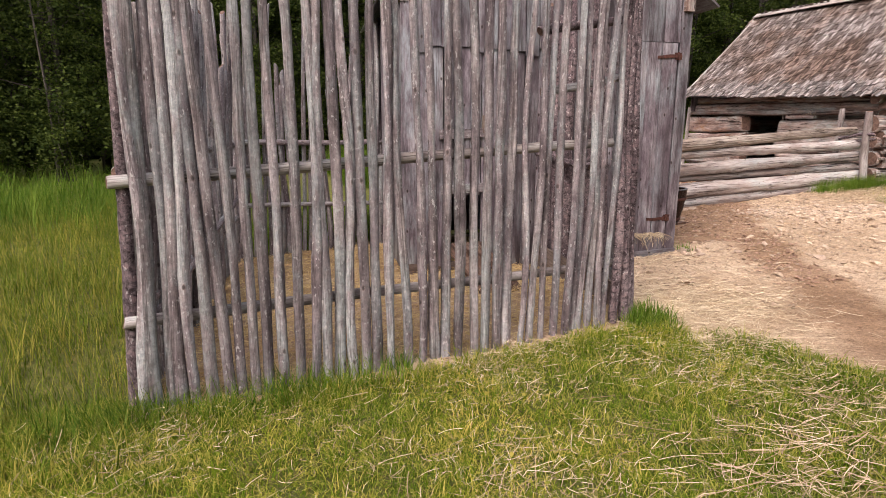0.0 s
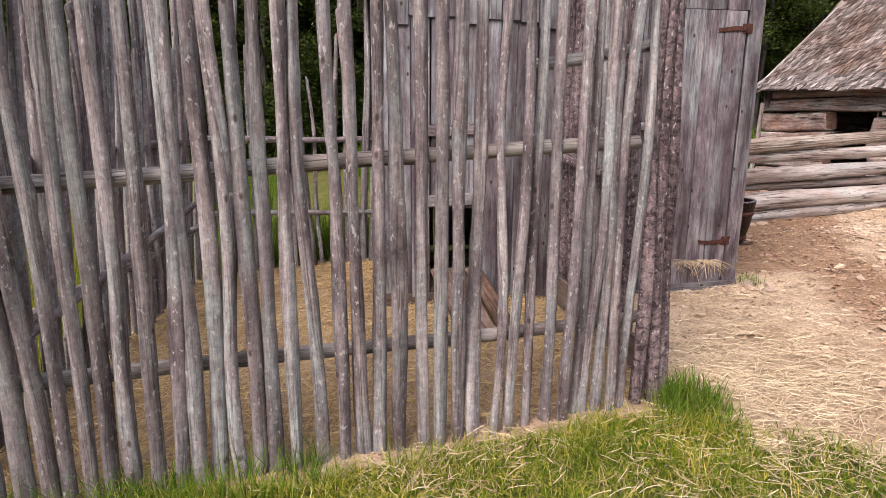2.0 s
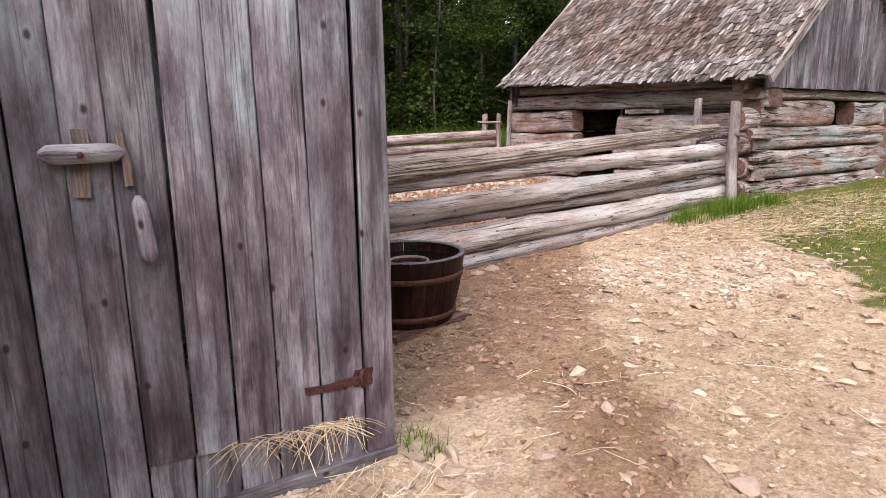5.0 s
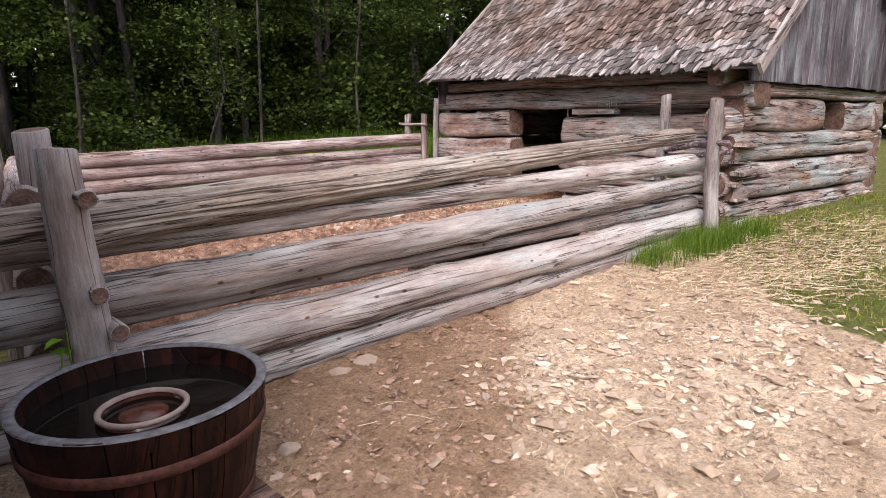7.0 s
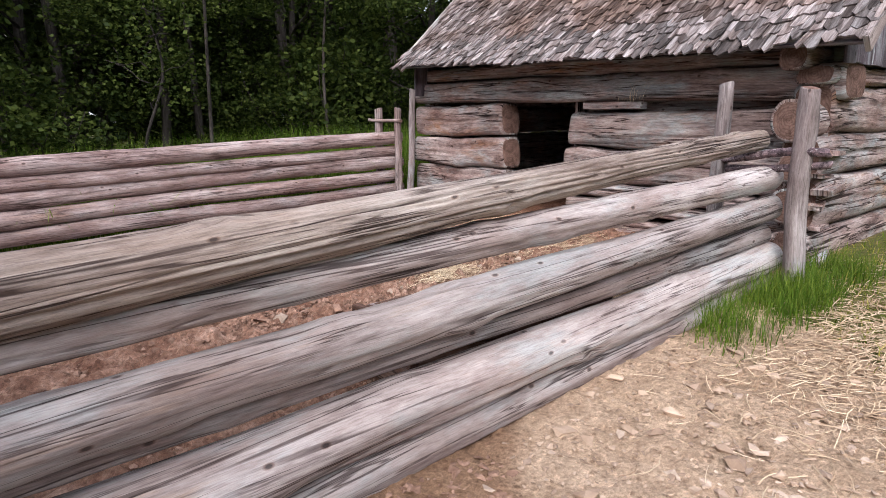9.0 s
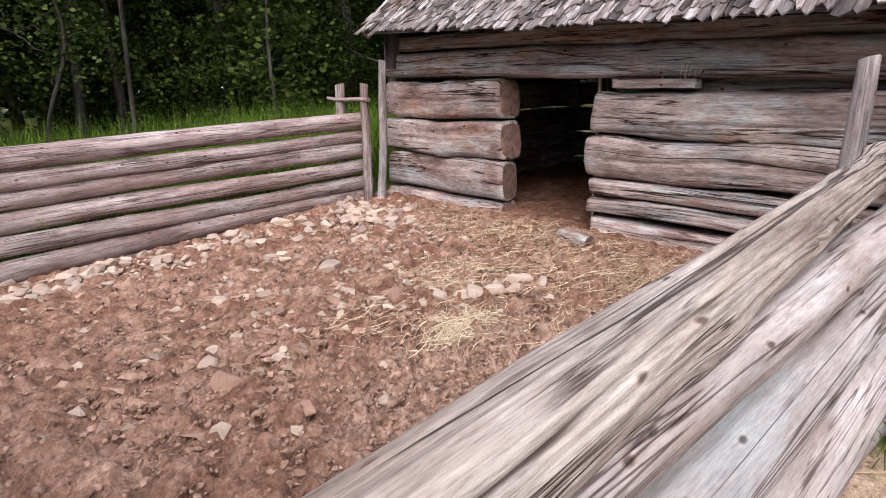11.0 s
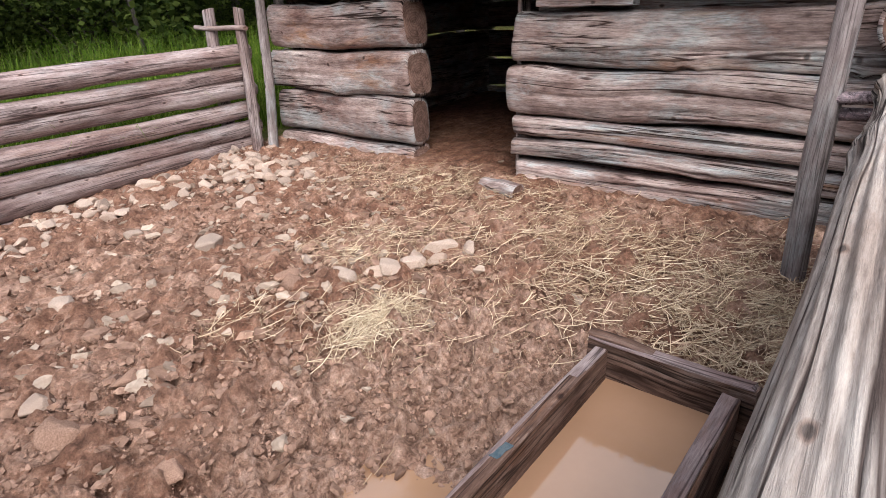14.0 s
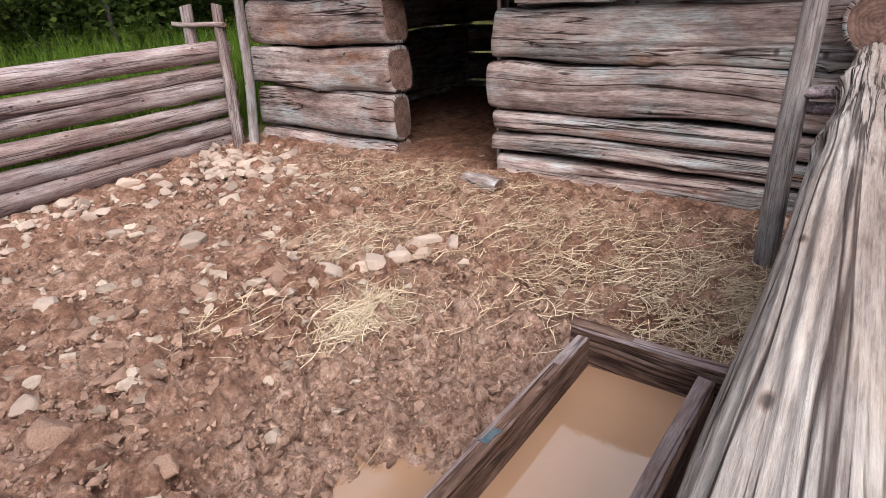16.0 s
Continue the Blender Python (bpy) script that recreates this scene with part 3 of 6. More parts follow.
def height(x, y):
    """The ground's height: it climbs to the east, and gently to the woods in the north."""
    x, y = np.asarray(x, float), np.asarray(y, float)
    z = 0.02 + np.where(x < 0, 0.028 * np.maximum(x, -8), np.where(x < 10.5, 0.068 * x, 0.714 + 0.02 * np.minimum(x - 10.5, 20)))
    start = 4.5 + 7.2 * ease(x, 0.5, 5.0)
    z = z + 0.028 * np.clip(y - start, 0, 11)
    z = z + 0.012 * lowfreq(x, y) * ease(np.hypot(x - 4, y - 5), 40, 6)
    yard = ease(x, -0.7, -0.4) * ease(-x, -3.0, -2.2) * ease(y, 3.3, 3.9) * ease(-y, -7.0, -6.5)
    z = z + 0.06 * yard
    z = z - 0.055 * np.exp(-(((x - 7.62) / 0.22) ** 2 + ((y - 7.92) / 0.17) ** 2))
    return z


def zh(x, y):
    return float(height(x, y))


def zones(x, y):
    """How much of each ground is dirt, mud and damp soil; the last also dims the barn floor."""
    wob = 0.12 * lowfreq(2.2 * x, 2.2 * y)
    front = ease(x - (2.6 + 0.52 * (3.3 - y)) + wob, -0.12, 0.16)
    front = front * ease(-(x - (7.4 + 0.78 * (y - 4.45))) + wob, -0.15, 0.25) * ease(-y + wob, -7.1, -6.9)
    front = np.maximum(front, ease(x + wob, 4.3, 4.7) * ease(-x + wob, -8.2, -7.9) * ease(y, 5.2, 5.6) * ease(-y, -7.2, -7.0))
    yard = ease(x + 0.5 * wob - 0.17 * (y - 3.3), -0.75, -0.6) * ease(-x, -3.1, -2.6) * ease(y + 0.4 * wob, 3.12, 3.28) * ease(-y, -6.9, -6.7)
    pen = ease(x, 4.7, 4.9) * ease(-x, -13.4, -13.3) * ease(y, 6.85, 7.0) * ease(-y, -11.85, -11.7)
    dirt = np.maximum(np.maximum(front, yard), pen)
    s = 5.0 + 0.62 * (y - 3.9) + 0.35 * ease(y, 5.6, 6.6) - x + 0.8 * wob
    wide = 0.62 + 1.6 * ease(y, 4.7, 5.6)
    damp = ease(s, -0.08, 0.12) * ease(-s, -wide - 0.3, -wide + 0.1) * front * 0.95
    wet = np.exp(-(((x - 7.6) / 0.7) ** 2 + ((y - 8.2) / 0.7) ** 2)) * pen * 0.1
    # barn floor darkened through the damp mask to stand for its indoor shade
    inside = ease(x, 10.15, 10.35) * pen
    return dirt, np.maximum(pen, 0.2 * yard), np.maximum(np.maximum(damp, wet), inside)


def axis(fine0, fine1, finer0, finer1):
    out = [-700, -400, -200, -110, -70, -45, -30, -22, -17, -13, -10]
    out = [v for v in out if v < fine0 - 1]
    v = out[-1] if out else fine0
    while v < fine0 - 0.5:
        v += 0.5
        out.append(v)
    v = fine0
    while v < fine1:
        out.append(v)
        v += 0.016 if finer0 < v < finer1 else 0.042
    while v < fine1 + 14:
        out.append(v)
        v += 0.5
    out += [v + 4, v + 10, v + 20, v + 40, v + 90, v + 200, v + 500]
    return np.array(out)


def build_ground():
    xs, ys = axis(-2.0, 11.0, 4.9, 10.1), axis(0.5, 12.2, 6.9, 11.7)
    X, Y = np.meshgrid(xs, ys, indexing="ij")
    Z = height(X, Y)
    dirt, mud, damp = zones(X, Y)
    inside = ease(X, 4.9, 5.1) * ease(-X, -10.2, -10.0) * ease(Y, 6.9, 7.1) * ease(-Y, -11.8, -11.6)
    rough = RNG.normal(0, 1, X.shape)
    for _ in range(3):
        rough = (rough + np.roll(rough, 1, 0) + np.roll(rough, -1, 0) + np.roll(rough, 1, 1) + np.roll(rough, -1, 1)) / 3.2
    soft = rough.copy()
    for _ in range(9):
        soft = (soft + np.roll(soft, 1, 0) + np.roll(soft, -1, 0) + np.roll(soft, 1, 1) + np.roll(soft, -1, 1)) / 4.0
    rough /= rough.std()
    soft /= soft.std()
    puddle = np.exp(-(((X - 7.62) / 0.22) ** 2 + ((Y - 7.92) / 0.18) ** 2))
    Z = Z + inside * (1 - 0.8 * puddle) * (0.0105 * np.clip(rough, -2, 2.4) + 0.010 * soft) + (0.0025 + 0.004 * dirt) * np.clip(rough, -2, 2) * (1 - inside) * ease(np.hypot(X - 5, Y - 5), 14, 7)
    # trodden clods and hoof prints in the pen
    clod = np.zeros_like(Z)
    for k in range(10400):
        if k < 6800:
            cx, cy, r = RNG.uniform(5.6, 10.0), RNG.uniform(7.1, 11.5), 0.014 + 0.036 * RNG.random() ** 2.5
            h = r * RNG.uniform(0.2, 0.5)
        else:
            cx, cy, r = RNG.normal(7.95, 0.6), RNG.normal(8.25, 0.6), RNG.uniform(0.02, 0.055)
            h = -RNG.uniform(0.010, 0.03) if k % 3 else RNG.uniform(0.01, 0.025)
        i0, i1 = np.searchsorted(xs, (cx - r, cx + r))
        j0, j1 = np.searchsorted(ys, (cy - r, cy + r))
        a = RNG.uniform(0, 3.14)
        dx, dy = X[i0:i1, j0:j1] - cx, Y[i0:i1, j0:j1] - cy
        d = np.hypot(dx * math.cos(a) + dy * math.sin(a), 1.4 * (dy * math.cos(a) - dx * math.sin(a))) / r
        clod[i0:i1, j0:j1] += h * np.clip(1.9 * (1 - d), 0, 1)
    Z = Z + np.clip(clod, -0.032, 0.03) * inside * (1 - 0.9 * puddle)
    nx, ny = len(xs), len(ys)
    idx = np.arange(nx * ny).reshape(nx, ny)
    q = np.stack([idx[:-1, :-1], idx[1:, :-1], idx[1:, 1:], idx[:-1, 1:]], -1).reshape(-1, 4)
    me = fast_mesh("ground", np.stack([X, Y, Z], -1).reshape(-1, 3), q, GROUND, True)
    at = me.color_attributes.new("zone", "FLOAT_COLOR", "POINT")
    slop = np.exp(-(((X - 7.95) / 0.75) ** 2 + ((Y - 8.1) / 0.62) ** 2)) * inside
    # the damp channel also holds the barn floor's painted dimness
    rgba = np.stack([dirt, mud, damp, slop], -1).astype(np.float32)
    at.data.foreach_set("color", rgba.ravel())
    tagged(new("ground", me), "grass, pale trodden dirt and reddish barnyard mud", "ground", kind="structure")


build_ground()

# ---- the log barn ----
BX, BY0, BY1, BX1 = 10.13, 6.90, 11.60, 13.40


def hewn(name, p0, p1, half_h, half_t, parent, label="", n=30, **kw):
    """A hewn log: flattened faces, deep drying cracks."""
    kw.setdefault("split", [(RNG.uniform(-0.5, 0.5), RNG.uniform(0.012, 0.024)), (np.pi + RNG.uniform(-0.5, 0.5), RNG.uniform(0.012, 0.024)),
                            (np.pi + RNG.uniform(-0.9, 0.9), 0.012), (RNG.uniform(-0.9, 0.9), 0.012)])
    return pole(name, p0, p1, half_t, half_t * RNG.uniform(0.93, 1.0), parent, label, sides=64, segs=int(n * 1.8), lump=0.045, bend=0.012, groove=0.006,
                ngroove=26, square=2.6, aspect=half_h / half_t, knots=5, mats=[HEWN, ENDGRAIN], cut=0.02, **kw)


def roof_point(u, v, lift=0.0, back=False):
    """u along the ridge from south to north, v from the eave to the ridge."""
    y = 6.66 + (11.50 - 6.66) * u
    ze = 2.14 + 0.22 * u
    zr = 4.02 + 0.17 * u
    x = 9.80 + (11.74 - 9.80) * v
    z = ze + (zr - ze) * v - 0.05 * math.sin(math.pi * v) - 0.03 * math.sin(math.pi * u)
    if back:
        x = 2 * 11.74 - x
    return Vector((x - (0.707 * lift if not back else -0.707 * lift), y, z + 0.707 * lift))


def build_barn():
    barn = thing("log_barn", (BX + 1.6, 9.2, zh(BX + 1.6, 9.2)), "old hewn-log barn with a ragged shingle roof beside the pig pen", "barn")
    cx = BX + 0.115
    for z0, z1 in ((0.50, 0.80), (0.805, 1.165), (1.175, 1.515), (1.53, 1.875)):
        y1 = RNG.uniform(10.0, 10.08)
        hewn("wall_log", (cx, y1, (z0 + z1) / 2), (cx, BY1 + RNG.uniform(0.02, 0.14), (z0 + z1) / 2), (z1 - z0) / 2, 0.125, barn, n=18)
    for z0, z1 in ((0.46, 0.66), (0.66, 0.82), (0.845, 0.965), (0.985, 1.115), (1.13, 1.435), (1.445, 1.765)):
        y0 = RNG.uniform(9.11, 9.17)
        hewn("wall_log", (cx, 6.99 + RNG.uniform(-0.05, 0.02), (z0 + z1) / 2 - 0.01), (cx, y0, (z0 + z1) / 2), (z1 - z0) / 2, 0.125, barn, n=30)
    hewn("wall_log", (cx, 6.84, 1.915), (cx, 11.66, 2.03), 0.122, 0.14, barn, "long weathered lintel log", n=44)
    hewn("wall_log", (cx + 0.03, 7.12, 2.10), (cx + 0.03, 11.62, 2.235), 0.075, 0.11, barn, n=36)
    # a short filler block over the right-hand logs
    board("filler_board", (BX + 0.03, 8.35, 1.80), (BX + 0.03, 8.95, 1.815), 0.06, 0.1, HEWN, barn, up=(1, 0, 0))
    # added behind the open joint over the upper logs to block the sky
    board("lining_board", (BX + 0.2, 6.95, 1.80), (BX + 0.2, 9.05, 1.815), 0.14, 0.025, HEWN, barn, up=(1, 0, 0))
    # jamb boards of the doorway
    board("door_jamb", (BX + 0.2, 9.165, 0.62), (BX + 0.2, 9.165, 1.86), 0.12, 0.03, HEWN, barn, up=(0, 1, 0))
    # threshold log in the doorway
    pole("threshold_log", (BX - 0.37, 8.85, zh(9.78, 9) + 0.03), (BX - 0.33, 9.13, zh(9.8, 9.1) + 0.03), 0.055, 0.05, barn, sides=14, segs=10, mats=[HEWN, ENDGRAIN])
    # south wall
    cy = BY0 + 0.125
    hewn("wall_log", (10.1, cy, 1.735), (11.78, cy, 1.735), 0.165, 0.125, barn, n=20)
    hewn("wall_log", (12.36, cy, 1.73), (BX1 + 0.1, cy, 1.74), 0.165, 0.125, barn, n=14)
    for z0, z1, x0 in ((1.29, 1.565, 10.0), (0.925, 1.285, 10.04), (0.60, 0.92, 9.93), (0.42, 0.60, 10.06)):
        hewn("wall_log", (x0, cy, (z0 + z1) / 2), (BX1 + 0.12, cy, (z0 + z1) / 2 + 0.03), (z1 - z0) / 2, 0.13, barn, n=34)
    hewn("wall_log", (10.02, cy - 0.02, 1.955), (BX1 + 0.15, cy - 0.02, 1.965), 0.06, 0.12, barn, n=30)
    # corner: round ends of cross logs and split packing pieces
    for z, r, x0 in ((1.66, 0.14, 9.93), (1.36, 0.10, 9.90), (1.09, 0.125, 9.94), (0.85, 0.085, 9.90), (0.70, 0.07, 9.95)):
        pole("corner_log", (x0, cy + 0.02 + RNG.uniform(-0.03, 0.05), z), (10.35, cy + 0.02, z), r, r, barn, sides=26, segs=6, lump=0.08, groove=0.006,
             mats=[HEWN, ENDGRAIN], cut=0.012)
    pole("corner_log", (9.92, 7.10, 2.07), (10.3, 7.08, 2.07), 0.085, 0.085, barn, sides=22, segs=6, lump=0.1, square=2, mats=[HEWN, ENDGRAIN])
    for k in range(7):
        z = 0.72 + 0.12 * k + RNG.uniform(-0.02, 0.02)
        board("packing_piece", (9.94 + RNG.uniform(0, 0.05), 6.84 + RNG.uniform(0, 0.12), z), (10.3, 6.9 + RNG.uniform(0, 0.1), z + RNG.uniform(-0.03, 0.05)),
              RNG.uniform(0.07, 0.13), RNG.uniform(0.02, 0.045), HEWN, barn, up=(0, 0, 1), ragged=0.02)
    # north and rear walls, closing the barn
    for k in range(5):
        z = 0.68 + 0.34 * k
        hewn("wall_log", (10.3, BY1 - 0.1, z), (BX1, BY1 - 0.1, z), 0.172, 0.12, barn, n=10)
        gap = 0.02 if k != 3 else 0.045
        hewn("wall_log", (BX1 - 0.1, BY0, z), (BX1 - 0.1, BY1, z), 0.172 - gap / 2, 0.12, barn, n=16)
    # gables of upright boards
    for y, face in ((6.83, 1), (11.45, 0)):
        x = 9.98
        while x < 13.5:
            w = RNG.uniform(0.13, 0.2)
            v = 1 - abs(x + w / 2 - 11.74) / 1.94
            u = 0.03 if face else 0.99
            top = roof_point(u, max(v, 0.02)).z - 0.06
            low = 2.035 if face else 2.0
            if top - low > 0.03:
                board("gable_board", (x + w / 2, y, low - RNG.uniform(0, 0.02)), (x + w / 2, y, top), w - 0.006, 0.022, BOARD, barn, up=(0, 1, 0))
            x += w
    # roof: deck of boards, rake boards, shingles
    roof = part("roof", board_mesh(0.08, 0.05, 4.82, BOARD), barn, along(roof_point(0.0, 0.015, -0.05), roof_point(1.0, 0.015, -0.05)), "ragged weathered shingle roof")
    for back in (False, True):
        for k in range(12):
            v = (k + 0.5) / 12
            a, b = roof_point(0.005, v, -0.03, back), roof_point(0.995, v, -0.03, back)
            board("roof_board", a, b, 0.24, 0.02, BOARD, roof, up=(-0.7 if not back else 0.7, 0, 0.7))
        for u in (0.0, 1.0):
            board("rake_board", roof_point(u, -0.015, -0.03, back), roof_point(u, 1.0, -0.03, back), 0.03, 0.11, RAIL, roof, up=(0, 0, 1))
    board("ridge_board", roof_point(0, 1.0, 0.035) + Vector((-0.05, 0, 0)), roof_point(1, 1.0, 0.035) + Vector((-0.05, 0, 0)), 0.15, 0.02, RAIL, roof, up=(-0.6, 0, 0.8))
    board("ridge_board", roof_point(0, 1.0, 0.03) + Vector((0.06, 0, 0)), roof_point(1, 1.0, 0.03) + Vector((0.06, 0, 0)), 0.15, 0.02, RAIL, roof, up=(0.6, 0, 0.8))
    return barn, roof


def shingle_shape(rng, w, L, t):
    """Corner points of one split shingle: butt ragged, tapering up the slope. Local x across, y up the slope, z out."""
    a, b, c = rng.uniform(-0.04, 0.025, 3)
    curl = rng.uniform(0, 0.02) * (rng.random() < 0.5)
    pts = [(-w / 2, a, t + curl), (0, b, t + curl * 0.4), (w / 2, c, t + curl * rng.uniform(0.2, 1)), (w / 2, L, 0.003), (-w / 2, L, 0.003)]
    low = [(x, y + 0.002, z - t) for x, y, z in pts[:3]] + [(w / 2, L, 0.0), (-w / 2, L, 0.0)]
    faces = [(0, 1, 2, 3, 4), (9, 8, 7, 6, 5), (5, 6, 1, 0), (6, 7, 2, 1), (7, 8, 3, 2), (8, 9, 4, 3), (9, 5, 0, 4)]
    return pts + low, faces


def build_shingles(roof):
    rng = np.random.default_rng(21)
    kinds = []
    for _ in range(14):
        p, f = shingle_shape(rng, 0.108, 0.27, 0.013)
        kinds.append(mesh_from("shingle", p, f, [SHINGLE], False))
    rows = 26
    count = 0
    V, F = [], []
    for back in (False, True):
        for r in range(rows):
            v0 = -0.02 + r / rows
            y = 6.62 + rng.uniform(0, 0.05)
            while y < 11.52:
                w = rng.uniform(0.035, 0.085)
                u = (y + w / 2 - 6.66) / 4.84
                vv = v0 + rng.normal(0, 0.011)
                base = roof_point(u, vv, 0.016, back)
                tip = roof_point(u, vv + 0.115, 0.016, back)
                yax = (tip - base).normalized()
                xax = Vector((0, -1 if not back else 1, 0))
                zax = xax.cross(yax).normalized()
                xax = yax.cross(zax)
                m = Matrix((xax, yax, zax)).transposed().to_4x4()
                m = Matrix.Translation(base) @ m @ Matrix.Rotation(rng.normal(0, 0.05), 4, "Z") @ Matrix.Rotation(-rng.uniform(0.02, 0.07), 4, "X")
                if not back and r < 8 and count < 300 and y < 11.5:
                    me = kinds[int(rng.integers(len(kinds)))]
                    part("shingle", me, roof, m @ Matrix.Diagonal((w / 0.108, 1, 1, 1)))
                    count += 1
                else:
                    p, f = shingle_shape(rng, w, 0.27, 0.013)
                    n = len(V)
                    V.extend(m @ Vector(q) for q in p)
                    F.extend(tuple(n + i for i in face) for face in f)
                y += w + 0.004
    me = mesh_from("shingles", V, F, [SHINGLES], False)
    ob = part("shingles", me, roof)
    tagged(ob, kind="stuff")


def shingles_material():
    m = Mat("joined_shingles")
    geo = m.n("NewGeometry")
    tc = m.n("TexCoord").outputs["Object"]
    mp = m.n("Mapping")
    mp.inputs["Scale"].default_value = (4, 30, 4)
    m.link(tc, mp, "Vector")
    g = m.noise(mp.outputs[0], 1.0, 7, 0.65)
    col = m.ramp(g, [(0.3, (0.05, 0.040, 0.038)), (0.5, (0.165, 0.142, 0.142)), (0.72, (0.44, 0.42, 0.435))])
    col = m.mix(col, m.ramp(geo.outputs["Random Per Island"], [(0.0, (0.4, 0.34, 0.31)), (0.5, (0.9, 0.87, 0.86)), (1.0, (1.75, 1.72, 1.72))]), 1.0, "MULTIPLY")
    big = m.noise(tc, 1.2, 4, 0.6)
    col = m.mix(col, m.ramp(big, [(0.40, (0.60, 0.47, 0.39)), (0.58, (1, 1, 1))]), 0.9, "MULTIPLY")
    m.bump(g, 0.6, 0.006)
    return m.out(col, 0.9, 0.2)


SHINGLES = shingles_material()
BARN, ROOF = build_barn()

# ---- the rail fences of the pig pen ----


def build_front_rails():
    f = thing("log_rail_fence", (7.0, 6.97, zh(7.0, 6.97)), "pig pen fence of long weathered grey log rails", "rail fence")
    rails = [((4.42, 6.90, 1.225), (9.52, 7.07, 1.556), 0.104, 0.060, 0.011, 112, 200),
             ((4.5, 7.02, 1.137), (9.52, 6.99, 1.325), 0.062, 0.080, 0.003, 36, 60),
             ((4.35, 6.95, 0.902), (9.52, 6.97, 1.145), 0.099, 0.077, 0.002, 40, 70),
             ((4.5, 7.03, 0.80), (9.5, 7.00, 0.975), 0.046, 0.062, 0.003, 32, 50),
             ((4.35, 6.95, 0.60), (9.55, 6.97, 0.82), 0.120, 0.098, 0.0025, 40, 70),
             ((4.35, 6.93, 0.385), (9.5, 6.95, 0.665), 0.075, 0.070, 0.0025, 36, 60)]
    for p0, p1, r0, r1, g, sides, segs in rails:
        pole("rail", p0, p1, r0, r1, f, sides=sides, segs=segs, lump=0.05, bend=0.006, groove=g, ngroove=17 if g > 0.004 else 22, knots=16,
             mats=[RAILTOP if g > 0.004 else RAIL, ENDGRAIN], split=[(1.3, 0.010), (0.3, 0.006), (2.4, 0.008), (-2.8, 0.01), (-0.5, 0.012)])
    # post pairs that clamp the rails, with wooden pins
    pole("post", (4.86, 6.74, 0.15), (4.83, 6.76, 1.56), 0.085, 0.072, f, sides=22, segs=20, knots=6, mats=[RAIL, ENDGRAIN], cut=0.005, up=(0, 1, 0))
    pole("post", (4.80, 7.24, 0.2), (4.78, 7.22, 1.63), 0.075, 0.068, f, sides=18, segs=12, mats=[RAIL, ENDGRAIN], up=(0, 1, 0))
    pole("post", (9.48, 6.79, 0.3), (9.37, 6.77, 1.845), 0.066, 0.05, f, sides=22, segs=20, lump=0.09, knots=5, mats=[POSTWOOD, ENDGRAIN], up=(0, 1, 0))
    pole("post", (9.45, 7.285, 0.3), (9.445, 7.285, 1.90), 0.051, 0.043, f, sides=22, segs=20, lump=0.07, knots=5, mats=[POSTWOOD, ENDGRAIN], up=(0, 1, 0))
    for x, z in ((9.40, 1.46), (9.44, 1.395)):
        pole("pin", (x - 0.03, 6.63, z + 0.03), (x + 0.04, 7.325, z - 0.03), 0.022, 0.026, f, sides=12, segs=8, lump=0.1, mats=[BARK, ENDGRAIN])
    for z in (1.38, 0.86, 1.02):
        pole("pin", (4.90 + 0.05 * (z < 1), 6.62, z), (4.86, 7.34, z + 0.01), 0.035, 0.03, f, sides=14, segs=8, lump=0.1, mats=[RAIL, ENDGRAIN])
    return f


def build_far_rails():
    f = thing("log_rail_fence", (7.4, 11.78, zh(7.4, 11.78)), "far pen fence of peeled pinkish-grey log rails", "rail fence")
    right = (1.495, 1.335, 1.195, 1.02, 0.85, 0.70)
    left = (1.315, 1.165, 1.02, 0.865, 0.70, 0.50)
    rad = (0.094, 0.074, 0.092, 0.086, 0.082, 0.096)
    for i in range(6):
        p1 = (9.97, 11.78 + 0.02 * (i % 2), right[i])
        p0 = (4.7, 11.76 - 0.03 * (i % 2), left[i] - 0.03)
        pole("rail", p0, p1, rad[i], rad[i] * 0.88, f, sides=22, segs=44, lump=0.05, bend=0.015, groove=0.0015, knots=12, mats=[RAILPINK, ENDGRAIN],
             split=[(1.4, 0.006), (-1.9, 0.008)])
    pole("rail", (5.5, 11.74, 0.36), (9.9, 11.74, 0.60), 0.07, 0.06, f, sides=16, segs=20, mats=[RAILPINK, ENDGRAIN])
    pole("post", (9.73, 11.50, 0.5), (9.86, 11.66, 1.86), 0.05, 0.042, f, sides=18, segs=14, knots=3, mats=[RAILPINK, ENDGRAIN], up=(0, 1, 0))
    pole("post", (9.76, 11.96, 0.6), (9.75, 11.94, 1.86), 0.06, 0.05, f, sides=16, segs=12, mats=[RAILPINK, ENDGRAIN], up=(0, 1, 0))
    pole("post", (9.86, 11.46, 0.5), (9.88, 11.36, 2.07), 0.045, 0.036, f, sides=18, segs=14, mats=[POSTWOOD, ENDGRAIN], up=(0, 1, 0))
    pole("pin", (9.83, 11.55, 1.70), (9.66, 12.05, 1.72), 0.022, 0.02, f, sides=10, segs=6, mats=[RAILPINK, ENDGRAIN])
    for x in (4.9, 7.3):
        pole("post", (x, 12.0, 0.3), (x, 11.98, 1.2), 0.06, 0.05, f, sides=14, segs=8, mats=[RAILPINK, ENDGRAIN], up=(0, 1, 0))
    return f


